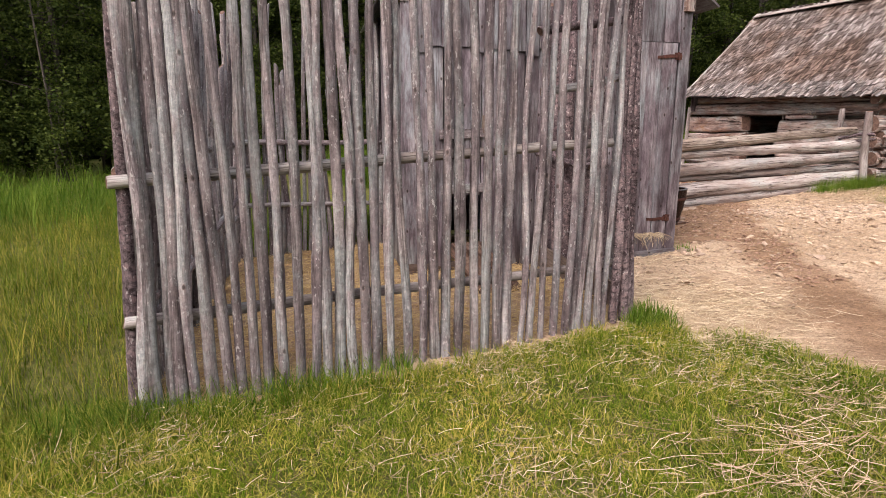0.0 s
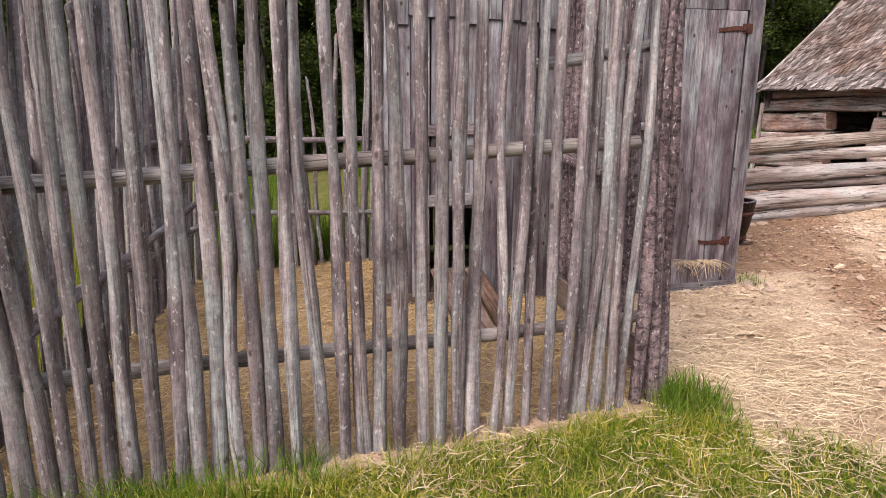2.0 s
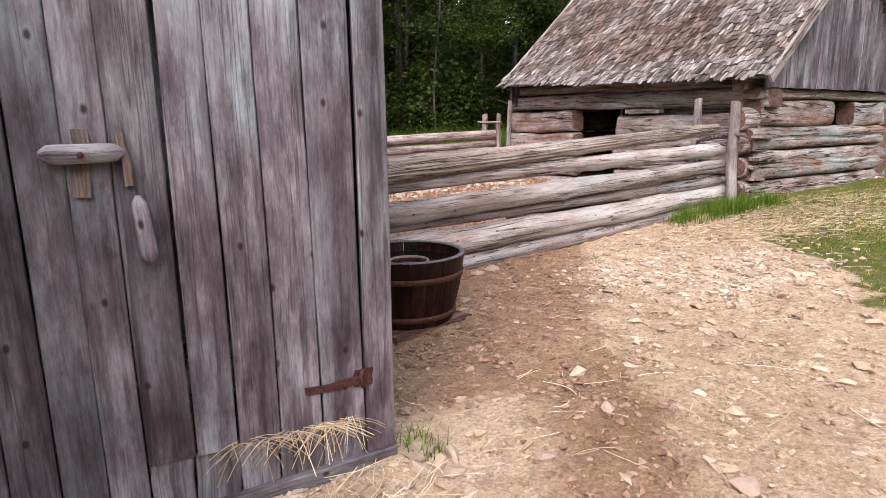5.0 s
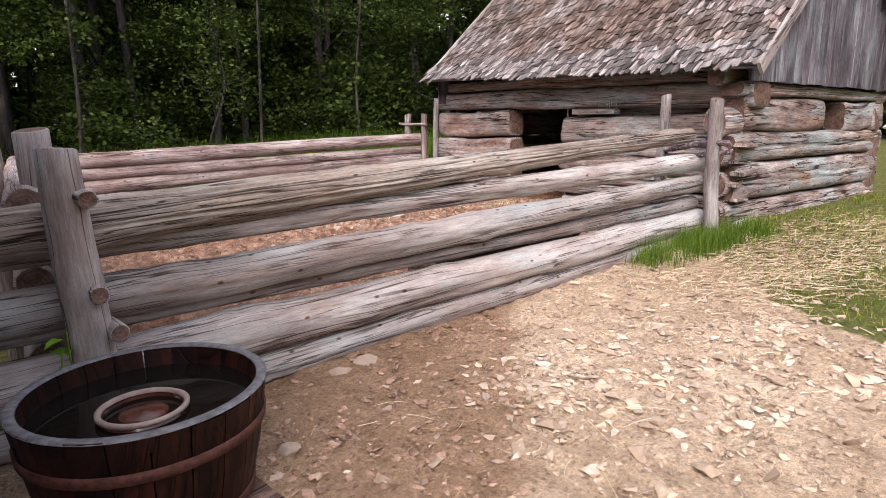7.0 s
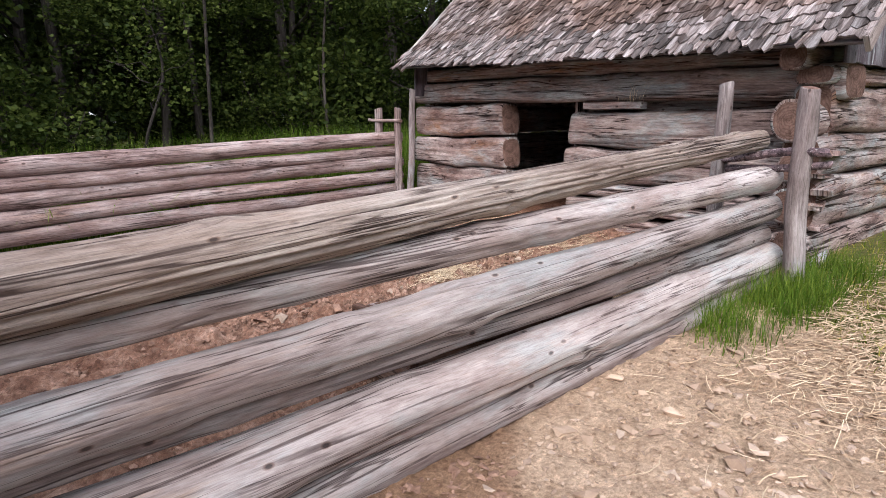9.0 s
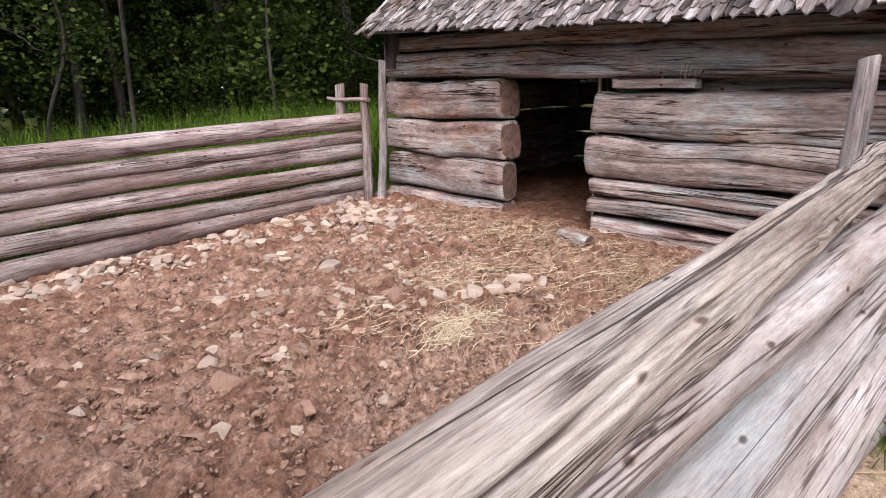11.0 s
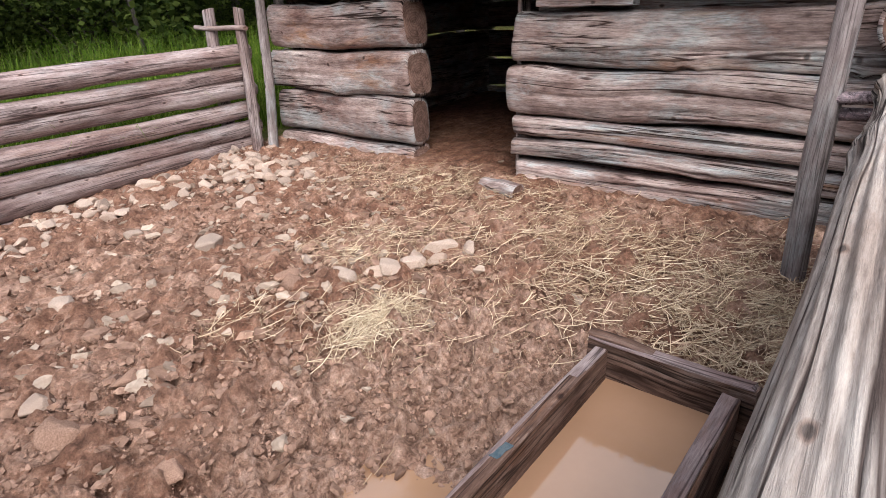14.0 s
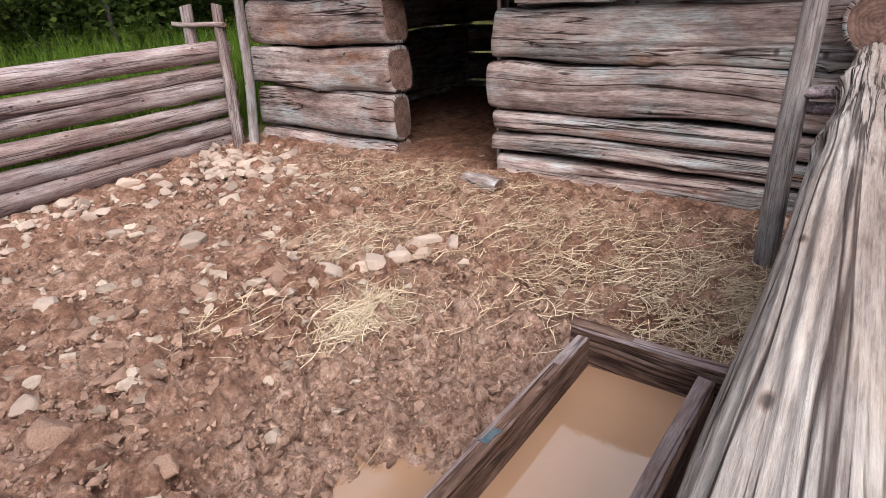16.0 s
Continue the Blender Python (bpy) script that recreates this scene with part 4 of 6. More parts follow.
def build_west_rails():
    """The pen's west side, which closes it."""
    f = thing("log_rail_fence", (4.75, 9.4, zh(4.75, 9.4)), "side pen fence of weathered log rails", "rail fence")
    for k in range(6):
        z = 0.5 + 0.165 * k
        pole("rail", (4.72, 7.1, z), (4.74, 11.7, z), 0.08, 0.07, f, sides=14, segs=16, mats=[RAILPINK, ENDGRAIN])
    for y in (8.2, 10.4):
        pole("post", (4.6, y, 0.2), (4.6, y, 1.5), 0.06, 0.05, f, sides=12, segs=8, mats=[RAILPINK, ENDGRAIN], up=(0, 1, 0))


build_front_rails()
build_far_rails()
build_west_rails()

# ---- the board shed ----
SX0, SX1, SY0, SLOPE = 1.36, 4.20, 5.17, -0.105


def on_wall(x, z, out=0.0):
    """A point on the shed's front, out metres before its face."""
    return Vector((x + SLOPE * out, SY0 + SLOPE * (x - SX0) - out, z))


WALL_OUT = (-(-SLOPE), -1, 0)


def build_shed():
    shed = thing("board_shed", (2.9, 5.9, zh(2.9, 5.9)), "weathered upright-board poultry shed with a plank door", "shed")
    out = (SLOPE, -1.0, 0.0)

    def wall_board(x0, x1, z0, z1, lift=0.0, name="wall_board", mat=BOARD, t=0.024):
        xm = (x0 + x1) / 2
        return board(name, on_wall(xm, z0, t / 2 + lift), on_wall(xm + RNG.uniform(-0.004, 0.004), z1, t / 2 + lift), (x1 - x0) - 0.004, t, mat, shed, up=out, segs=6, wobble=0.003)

    edges = [1.36, 1.50, 1.61, 1.745]
    for a, b in zip(edges, edges[1:]):
        wall_board(a, b, 0.26, 2.95 + 0.9 * (b - SX0))
    # pop-hole for the hens: boards above it only
    for a, b in ((1.745, 1.87), (1.87, 2.0), (2.0, 2.10)):
        wall_board(a, b, 0.93, 2.95)
    x = 2.10
    for w in (0.14, 0.12, 0.15, 0.13, 0.14, 0.15, 0.13, 0.13):
        if x < 3.1:
            wall_board(x, min(x + w, 3.31), 0.25, 3.2)
        x += w
    wall_board(3.19, 3.31, 0.25, 3.2)
    # over and under the door, and the corner boards beside it
    for a, b in ((3.31, 3.45), (3.45, 3.60), (3.60, 3.74), (3.74, 3.90), (3.90, 4.07)):
        wall_board(a, b, 2.365, 3.2 - 0.5 * (b - 3.3))
        wall_board(a, b, 0.27, 0.49, -0.012)
    wall_board(4.07, 4.19, 0.28, 2.9)
    # cross battens and the small hatch boards by the pop-hole
    for z0, x0, x1 in ((1.49, 1.70, 2.12), (0.985, 1.72, 2.12)):
        board("batten", on_wall(x0, z0, 0.04), on_wall(x1, z0 + 0.01, 0.04), 0.085, 0.026, PICKET, shed, up=out)
    board("batten", on_wall(2.13, 1.50, 0.045), on_wall(2.13, 1.66, 0.045), 0.05, 0.03, LATCHWOOD, shed, up=out)
    # upper course of lapped boards
    for k in range(14):
        a = 1.46 + 0.13 * k
        wall_board(a, a + 0.13, 2.22 + RNG.uniform(-0.03, 0.05), 3.2, 0.024)
    # sill planks
    board("sill", on_wall(1.40, 0.22, 0.0), on_wall(2.95, 0.24, 0.0), 0.14, 0.05, LATCHWOOD, shed, up=out)
    board("sill", on_wall(2.70, 0.225, 0.02), on_wall(4.19, 0.30, 0.02), 0.06, 0.05, BOARD, shed, "dusty grey sill timber", up=out, segs=8, wobble=0.008)
    # ramp of planks up to the pop-hole
    for k in range(3):
        xr = 1.80 + 0.13 * k
        board("ramp_plank", (xr + 0.03, 4.22, 0.20 + 0.01 * k), (xr, 5.06, 0.47), 0.125, 0.025, TROUGH, shed, up=(0, -0.3, 1))
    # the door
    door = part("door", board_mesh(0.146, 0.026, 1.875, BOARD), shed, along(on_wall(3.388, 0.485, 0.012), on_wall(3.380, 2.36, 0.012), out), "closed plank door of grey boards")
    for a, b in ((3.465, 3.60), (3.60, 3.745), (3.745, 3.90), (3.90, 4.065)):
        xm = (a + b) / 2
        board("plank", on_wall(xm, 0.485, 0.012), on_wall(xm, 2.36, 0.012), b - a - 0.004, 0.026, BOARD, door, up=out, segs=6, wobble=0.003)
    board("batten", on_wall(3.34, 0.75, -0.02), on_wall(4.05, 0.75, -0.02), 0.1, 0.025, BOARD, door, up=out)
    # wooden turn-button, its keeper, the pull handle
    pole("turn_button", on_wall(3.135, 1.53, 0.052), on_wall(3.35, 1.532, 0.052), 0.029, 0.027, shed, "worn wooden turn button", up=out, sides=16, segs=12, lump=0.06, bend=0.001, square=1.0, aspect=0.62, mats=[BOARD, BOARD], cut=0.0, blunt=True)
    pole("pivot_peg", on_wall(3.24, 1.525, 0.03), on_wall(3.24, 1.525, 0.078), 0.009, 0.009, shed, sides=10, segs=3, mats=[IRON, IRON], cut=0.0)
    # thin slip added to stand for the worn patch of board under the button
    board("latch_backing", on_wall(3.232, 1.40, 0.029), on_wall(3.236, 1.60, 0.029), 0.045, 0.006, LATCHWOOD, shed, up=out)
    board("keeper", on_wall(3.352, 1.43, 0.035), on_wall(3.345, 1.59, 0.035), 0.024, 0.03, LATCHWOOD, door, up=out)
    pole("pull_handle", on_wall(3.388, 1.185, 0.048), on_wall(3.372, 1.40, 0.048), 0.027, 0.024, door, "worn wooden pull handle", up=out, sides=16, segs=12, lump=0.06, bend=0.001, square=2.0, aspect=0.8, mats=[BOARD, BOARD], cut=0.0, blunt=True)
    # strap hinges
    for z in (0.655, 2.235):
        board("strap_hinge", on_wall(3.84, z - 0.01, 0.032), on_wall(4.06, z, 0.032), 0.03, 0.006, IRON, door, "rusty strap hinge", up=out)
        board("hinge_plate", on_wall(4.065, z - 0.03, 0.03), on_wall(4.065, z + 0.035, 0.03), 0.075, 0.007, IRON, shed, up=out)
        pole("hinge_pin", on_wall(4.06, z - 0.035, 0.04), on_wall(4.06, z + 0.04, 0.04), 0.009, 0.009, shed, sides=10, segs=3, mats=[IRON, IRON], cut=0.0, up=(0, 1, 0))
    # side and rear walls
    bx, by = 0.104, 0.994
    D = 2.0
    for base, first in (((SX0, SY0), True), ((SX1 - 0.012, SY0 + SLOPE * (SX1 - SX0)), False)):
        d = 0.02 if first else 0.012
        while d < D:
            w = RNG.uniform(0.12, 0.16)
            p = Vector((base[0] + bx * (d + w / 2), base[1] + by * (d + w / 2), 0.25 if first else 0.3))
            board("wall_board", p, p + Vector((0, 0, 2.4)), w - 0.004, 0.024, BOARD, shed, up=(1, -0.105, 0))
            d += w
    x = SX0
    while x < SX1:
        p = Vector((x + 0.08 + bx * D, SY0 + SLOPE * (x - SX0) + by * D, 0.25))
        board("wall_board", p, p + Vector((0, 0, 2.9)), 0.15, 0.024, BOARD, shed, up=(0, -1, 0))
        x += 0.155
    # roof: two board slopes over the gable
    ridge_x = 2.78
    for sgn in (-1, 1):
        for k in range(8):
            off = 0.1 + k * 0.2
            zc = 3.85 - 0.72 * off
            cxk = ridge_x + sgn * off
            a = Vector((cxk + 0.02, SY0 + SLOPE * (cxk - SX0) - 0.10, zc))
            board("roof_board", a, a + Vector((bx * 2.35, by * 2.35, 0)), 0.26, 0.02, BOARD, shed, up=(sgn * 0.6, 0, 0.8))
    board("eave_beam", on_wall(4.13, 2.70, 0.06), on_wall(4.13, 2.70, -0.6), 0.1, 0.1, HEWN, shed, up=(0, 0, 1))
    board("eave_beam", on_wall(1.38, 2.66, 0.04), on_wall(1.38, 2.66, -0.6), 0.1, 0.1, HEWN, shed, up=(0, 0, 1))
    return shed


build_shed()

# ---- the sapling picket fences of the hen yard ----
PX0 = [-0.56, -0.51, -0.44, -0.39, -0.32, -0.24, -0.16, -0.09, 0, 0.07, 0.16, 0.25, 0.34, 0.41, 0.48, 0.56, 0.64, 0.71, 0.79, 0.89, 0.98, 1.07, 1.15, 1.23, 1.33, 1.42, 1.5, 1.58, 1.68, 1.75, 1.84, 1.93, 2.01, 2.08, 2.13, 2.19, 2.26, 2.32]
PX1 = [-0.52, -0.48, -0.42, -0.37, -0.32, -0.26, -0.21, -0.12, 0, 0.07, 0.15, 0.25, 0.35, 0.42, 0.48, 0.54, 0.62, 0.71, 0.78, 0.85, 0.94, 1.03, 1.16, 1.21, 1.3, 1.42, 1.5, 1.59, 1.71, 1.77, 1.86, 1.94, 2.03, 2.1, 2.18, 2.22, 2.29, 2.35]


def picket(f, x, y, lean_x, lean_y, top, r, name="picket", mat=None, label=""):
    z0 = zh(x, y) - 0.06
    H = top - z0
    return pole(name, (x, y, z0), (x + lean_x * H, y + lean_y * H, top), r, r * RNG.uniform(0.72, 0.92), f, label, up=(0, 1, 0), sides=14, segs=34, lump=0.22,
                bend=0.014, knots=15, mats=[mat or PICKET, ENDGRAIN], cut=0.02)


def build_yard_fences():
    f = thing("picket_fence", (0.9, 3.33, zh(0.9, 3.33)), "tall front fence of upright grey sapling pickets", "picket fence")
    for i, (a, b) in enumerate(zip(PX0, PX1)):
        lean = (b - a) / 1.34
        x0 = a - lean * 0.65
        picket(f, x0, 3.30 + RNG.uniform(-0.012, 0.012), lean, RNG.uniform(-0.008, 0.008), RNG.uniform(2.35, 2.75), RNG.uniform(0.026, 0.033) if a < 1.6 else RNG.uniform(0.021, 0.027))
    pole("rail", (-0.67, 3.375, 1.25), (2.36, 3.375, 1.448), 0.036, 0.030, f, sides=16, segs=30, lump=0.08, bend=0.012, knots=8, mats=[RAIL, ENDGRAIN])
    pole("rail", (-0.66, 3.375, 0.49), (2.46, 3.375, 0.62), 0.034, 0.028, f, sides=16, segs=30, lump=0.08, bend=0.012, knots=8, mats=[POSTWOOD, ENDGRAIN])
    pole("rail", (1.80, 3.37, 1.76), (2.5, 3.37, 1.89), 0.028, 0.024, f, sides=14, segs=10, mats=[PICKET, ENDGRAIN])
    pole("rail", (1.78, 3.37, 2.12), (2.5, 3.37, 2.24), 0.03, 0.026, f, sides=14, segs=10, mats=[BARK, ENDGRAIN])
    # bark-covered end posts
    for x, y, lx, r, mat in ((2.405, 3.325, -0.006, 0.031, BARK), (2.50, 3.335, -0.036, 0.033, BARK), (2.562, 3.375, -0.038, 0.041, BARK), (-0.64, 3.42, 0.03, 0.042, BARK)):
        picket(f, x, y, lx, 0.0, 2.7, r, "post", mat)

    g = thing("picket_fence", (2.68, 4.1, zh(2.68, 4.1)), "narrow side fence of bark-covered poles beside the shed", "picket fence")
    for x, y, lx, ly, r, mat in ((2.632, 3.66, -0.04, 0.0, 0.034, PICKET), (2.665, 3.86, -0.035, 0.01, 0.042, BARK), (2.685, 4.06, -0.035, 0.01, 0.05, BARK), (2.69, 4.26, -0.03, 0.0, 0.04, PICKET),
                                 (2.70, 4.46, -0.025, 0.0, 0.046, BARK), (2.70, 4.68, -0.02, 0.0, 0.042, BARK), (2.71, 4.88, -0.02, 0.0, 0.042, BARK)):
        picket(g, x, y, lx, ly, RNG.uniform(2.3, 2.7), r, "picket", mat)
    pole("rail", (2.545, 3.92, 1.25), (2.61, 4.94, 1.32), 0.03, 0.028, g, sides=14, segs=14, mats=[BARK, ENDGRAIN])
    board("kick_board", (2.56, 3.5, 0.32), (2.64, 4.95, 0.36), 0.2, 0.025, LATCHWOOD, g, up=(1, -0.25, 0))

    h = thing("picket_fence", (-0.4, 5.0, zh(-0.4, 5.0)), "side fence of crowded upright sapling pickets", "picket fence")
    y = 3.5
    while y < 6.55:
        s = (y - 3.4) / 3.15
        x = -0.61 + 0.48 * s
        picket(h, x + RNG.uniform(-0.02, 0.02), y, RNG.uniform(0.0, 0.05), RNG.uniform(-0.02, 0.05), RNG.uniform(1.9, 2.8), RNG.uniform(0.026, 0.036))
        y += RNG.uniform(0.06, 0.10)
    pole("rail", (-0.62, 3.4, 1.30), (-0.08, 6.6, 1.37), 0.035, 0.03, h, sides=14, segs=20, mats=[PICKET, ENDGRAIN])
    pole("rail", (-0.62, 3.4, 0.52), (-0.08, 6.6, 0.62), 0.035, 0.03, h, sides=14, segs=20, mats=[PICKET, ENDGRAIN])
    pole("brace", (-0.58, 3.55, 0.42), (-0.06, 6.3, 0.86), 0.03, 0.025, h, sides=14, segs=16, mats=[PICKET, ENDGRAIN])

    k = thing("picket_fence", (0.65, 6.6, zh(0.65, 6.6)), "rear fence of thin upright sapling pickets before the woods", "picket fence")
    x = -0.15
    while x < 1.62:
        picket(k, x, 6.62 + RNG.uniform(-0.015, 0.015), RNG.uniform(-0.05, 0.05), RNG.uniform(-0.02, 0.02), RNG.uniform(1.9, 2.9), RNG.uniform(0.018, 0.032))
        x += RNG.uniform(0.06, 0.095)
    pole("rail", (-0.2, 6.58, 1.39), (1.7, 6.58, 1.40), 0.03, 0.026, k, sides=14, segs=16, mats=[PICKET, ENDGRAIN])
    pole("rail", (-0.2, 6.58, 0.72), (1.7, 6.58, 0.71), 0.026, 0.024, k, sides=14, segs=16, mats=[PICKET, ENDGRAIN])


build_yard_fences()

# ---- the woods ----


def leaf_cloud(rng, centres, per, spread, size):
    """Kite-shaped leaves in small sprays about the centres."""
    n = len(centres) * per
    c = np.repeat(centres, per, 0) + rng.normal(0, 1, (n, 3)) * spread
    a = rng.normal(0, 1, (n, 3))
    a[:, 2] *= 0.5
    a /= np.linalg.norm(a, axis=1, keepdims=True)
    b = np.cross(a, rng.normal(0, 1, (n, 3)) * (1, 1, 0.4) + (0, 0, 0.9))
    b /= np.linalg.norm(b, axis=1, keepdims=True) + 1e-9
    L = size * rng.uniform(0.6, 1.4, n)[:, None]
    W = L * 0.36
    V = np.stack([c, c + a * L * 0.45 + b * W, c + a * L, c + a * L * 0.45 - b * W], 1).reshape(-1, 3)
    q = np.arange(n * 4).reshape(-1, 4)
    return V, q


def tree(name, x, y, H, seed, spread=1.5, low=0.25, leaves=5200, size=0.11, leafmat=None, r=None, label="", lean=0.0, bushy=False):
    rng = np.random.default_rng(seed)
    z = zh(x, y)
    t = thing(name, (x, y, z), label, "bush" if bushy else "tree", "bushes at the wood's edge" if bushy else "trees of the wood")
    r = r or H * 0.011
    top = (x + lean, y + rng.uniform(-0.3, 0.3), z + H)
    if not bushy:
        pole("trunk", (x, y, z - 0.15), top, r, r * 0.25, t, sides=10, segs=16, lump=0.12, bend=0.10, mats=[TRUNK, ENDGRAIN], up=(0, 1, 0), rng=rng)
    ends = []
    nl = 5 if bushy else int(10 + H)
    for k in range(nl):
        s = low + (1 - low) * (k + rng.random()) / nl if not bushy else 0.02
        base = Vector((x + lean * s, y, z)).lerp(Vector(top), s) if not bushy else Vector((x + rng.normal(0, 0.1), y + rng.normal(0, 0.1), z - 0.05))
        ang = rng.uniform(0, 6.28)
        reach = spread * (1.15 - 0.75 * s) * rng.uniform(0.6, 1.2) if not bushy else spread * rng.uniform(0.2, 0.7)
        rise = rng.uniform(0.1, 0.8) * reach if not bushy else H * rng.uniform(0.6, 1.0)
        tip = base + Vector((math.cos(ang) * reach, math.sin(ang) * reach, rise))
        pole("limb", base, tip, max(r * 0.3 * (1 - 0.6 * s), 0.012), 0.006, t, sides=6, segs=6, lump=0.1, bend=0.06, mats=[TRUNK, TRUNK], up=(0.3, 0.8, 0.1), rng=rng)
        for _ in range(9 if not bushy else 10):
            q = base.lerp(tip, rng.uniform(0.35, 1.05))
            ends.append((q.x + rng.normal(0, 0.26), q.y + rng.normal(0, 0.26), q.z + rng.normal(0, 0.18)))
    ends = np.array(ends)
    per = max(3, leaves // len(ends))
    V, q = leaf_cloud(rng, ends, per, np.array([0.17, 0.17, 0.11]), size)
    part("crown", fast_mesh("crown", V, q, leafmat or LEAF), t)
    return t


def build_woods():
    rng = np.random.default_rng(5)
    label = "slender broad-leaved tree with dark green leaves at the wood's edge"
    first = [tree("tree", -4.5 + 2.6 * k, 17.0 + rng.uniform(-0.5, 1.2), rng.uniform(8, 11), 40 + k, spread=2.0, low=0.16, leaves=17000, size=0.068, label=label,
                  lean=rng.uniform(-0.4, 0.4)) for k in range(7)]
    deep = [tree("tree", -3.0 + 4.0 * k, 21.5 + rng.uniform(-0.5, 0.5), rng.uniform(9, 11), 60 + k, spread=2.1, low=0.14, leaves=3800, size=0.15, label=label,
                 lean=rng.uniform(-0.4, 0.4)) for k in range(4)]
    k = 0
    for row, y0 in enumerate((17.4, 19.6, 22.0, 25.0)):
        x = -20.0 + row
        while x < 28:
            src = first[k % 7] if row == 0 else deep[k % 4]
            yy = y0 + rng.uniform(-0.8, 0.8)
            s = rng.uniform(0.9, 1.25)
            m = Matrix.Translation((x, yy, zh(x, yy))) @ Matrix.Rotation(rng.uniform(0, 6.28), 4, "Z") @ Matrix.Scale(s, 4)
            copy_thing(src, m)
            k += 1
            x += rng.uniform(1.7, 2.7)
    for x0, y0 in ((15.2, 14.6), (15.0, 16.0), (13.0, 15.2)):
        m = Matrix.Translation((x0, y0, zh(x0, y0))) @ Matrix.Rotation(rng.uniform(0, 6.28), 4, "Z") @ Matrix.Scale(rng.uniform(0.9, 1.1), 4)
        copy_thing(first[k % 7], m)
        k += 1
    bushes = []
    for k in range(4):
        bushes.append(tree("bush", -5.5 + 3.0 * k, 16.2, rng.uniform(1.6, 2.6), 90 + k, spread=1.3, leaves=4200, size=0.075, label="leafy undergrowth bush at the edge of the wood", bushy=True))
    for k in range(44):
        x, y = rng.uniform(-12, 15), rng.uniform(16.3, 20.5)
        m = Matrix.Translation((x, y, zh(x, y))) @ Matrix.Rotation(rng.uniform(0, 6.28), 4, "Z") @ Matrix.Scale(rng.uniform(0.7, 1.4), 4)
        copy_thing(bushes[k % 4], m)
    # pale thin stems in front
    for x, y, H in ((7.75, 15.4, 3.0), (8.7, 15.6, 7.5), (5.6, 15.8, 8.0), (-4.2, 16.0, 8.0), (10.95, 15.5, 6.5)):
        tree("sapling", x, y, H, int(100 + 10 * x), spread=0.8, low=0.45, leaves=1500, size=0.07, r=0.035, label="thin pale-stemmed sapling at the wood's edge", lean=rng.uniform(-0.3, 0.4))
    # the depth of the wood behind, in all directions
    n = 42000
    ang = rng.uniform(0, 2 * np.pi, n)
    rad = rng.uniform(0, 9, n)
    cx, cy = 4 + np.cos(ang) * (27 + rad), 6 + np.sin(ang) * (27 + rad)
    cz = height(cx, cy) + rng.uniform(0, 1, n) ** 0.8 * (9 + 3 * np.sin(5 * ang) + 2 * np.sin(13 * ang))
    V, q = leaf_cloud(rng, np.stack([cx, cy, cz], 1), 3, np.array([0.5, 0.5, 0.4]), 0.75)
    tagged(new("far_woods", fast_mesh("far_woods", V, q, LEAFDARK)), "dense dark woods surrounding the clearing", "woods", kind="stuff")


build_woods()

# ---- grass, straw and stones ----


def spread_points(rng, n, x0, x1, y0, y1, keep):
    x, y = rng.uniform(x0, x1, n), rng.uniform(y0, y1, n)
    k = rng.random(n) < keep(x, y)
    x, y = x[k], y[k]
    return np.stack([x, y, height(x, y) - 0.004], 1)


def grassy(x, y):
    return 1 - np.clip(zones(x, y)[0] * 1.25, 0, 1)


def patch(x, y, s=1.0):
    return 0.5 + 0.5 * np.sin(2.3 * s * x + 1.1 * np.sin(1.7 * s * y)) * np.cos(1.9 * s * y + 0.8 * np.sin(2.1 * s * x))


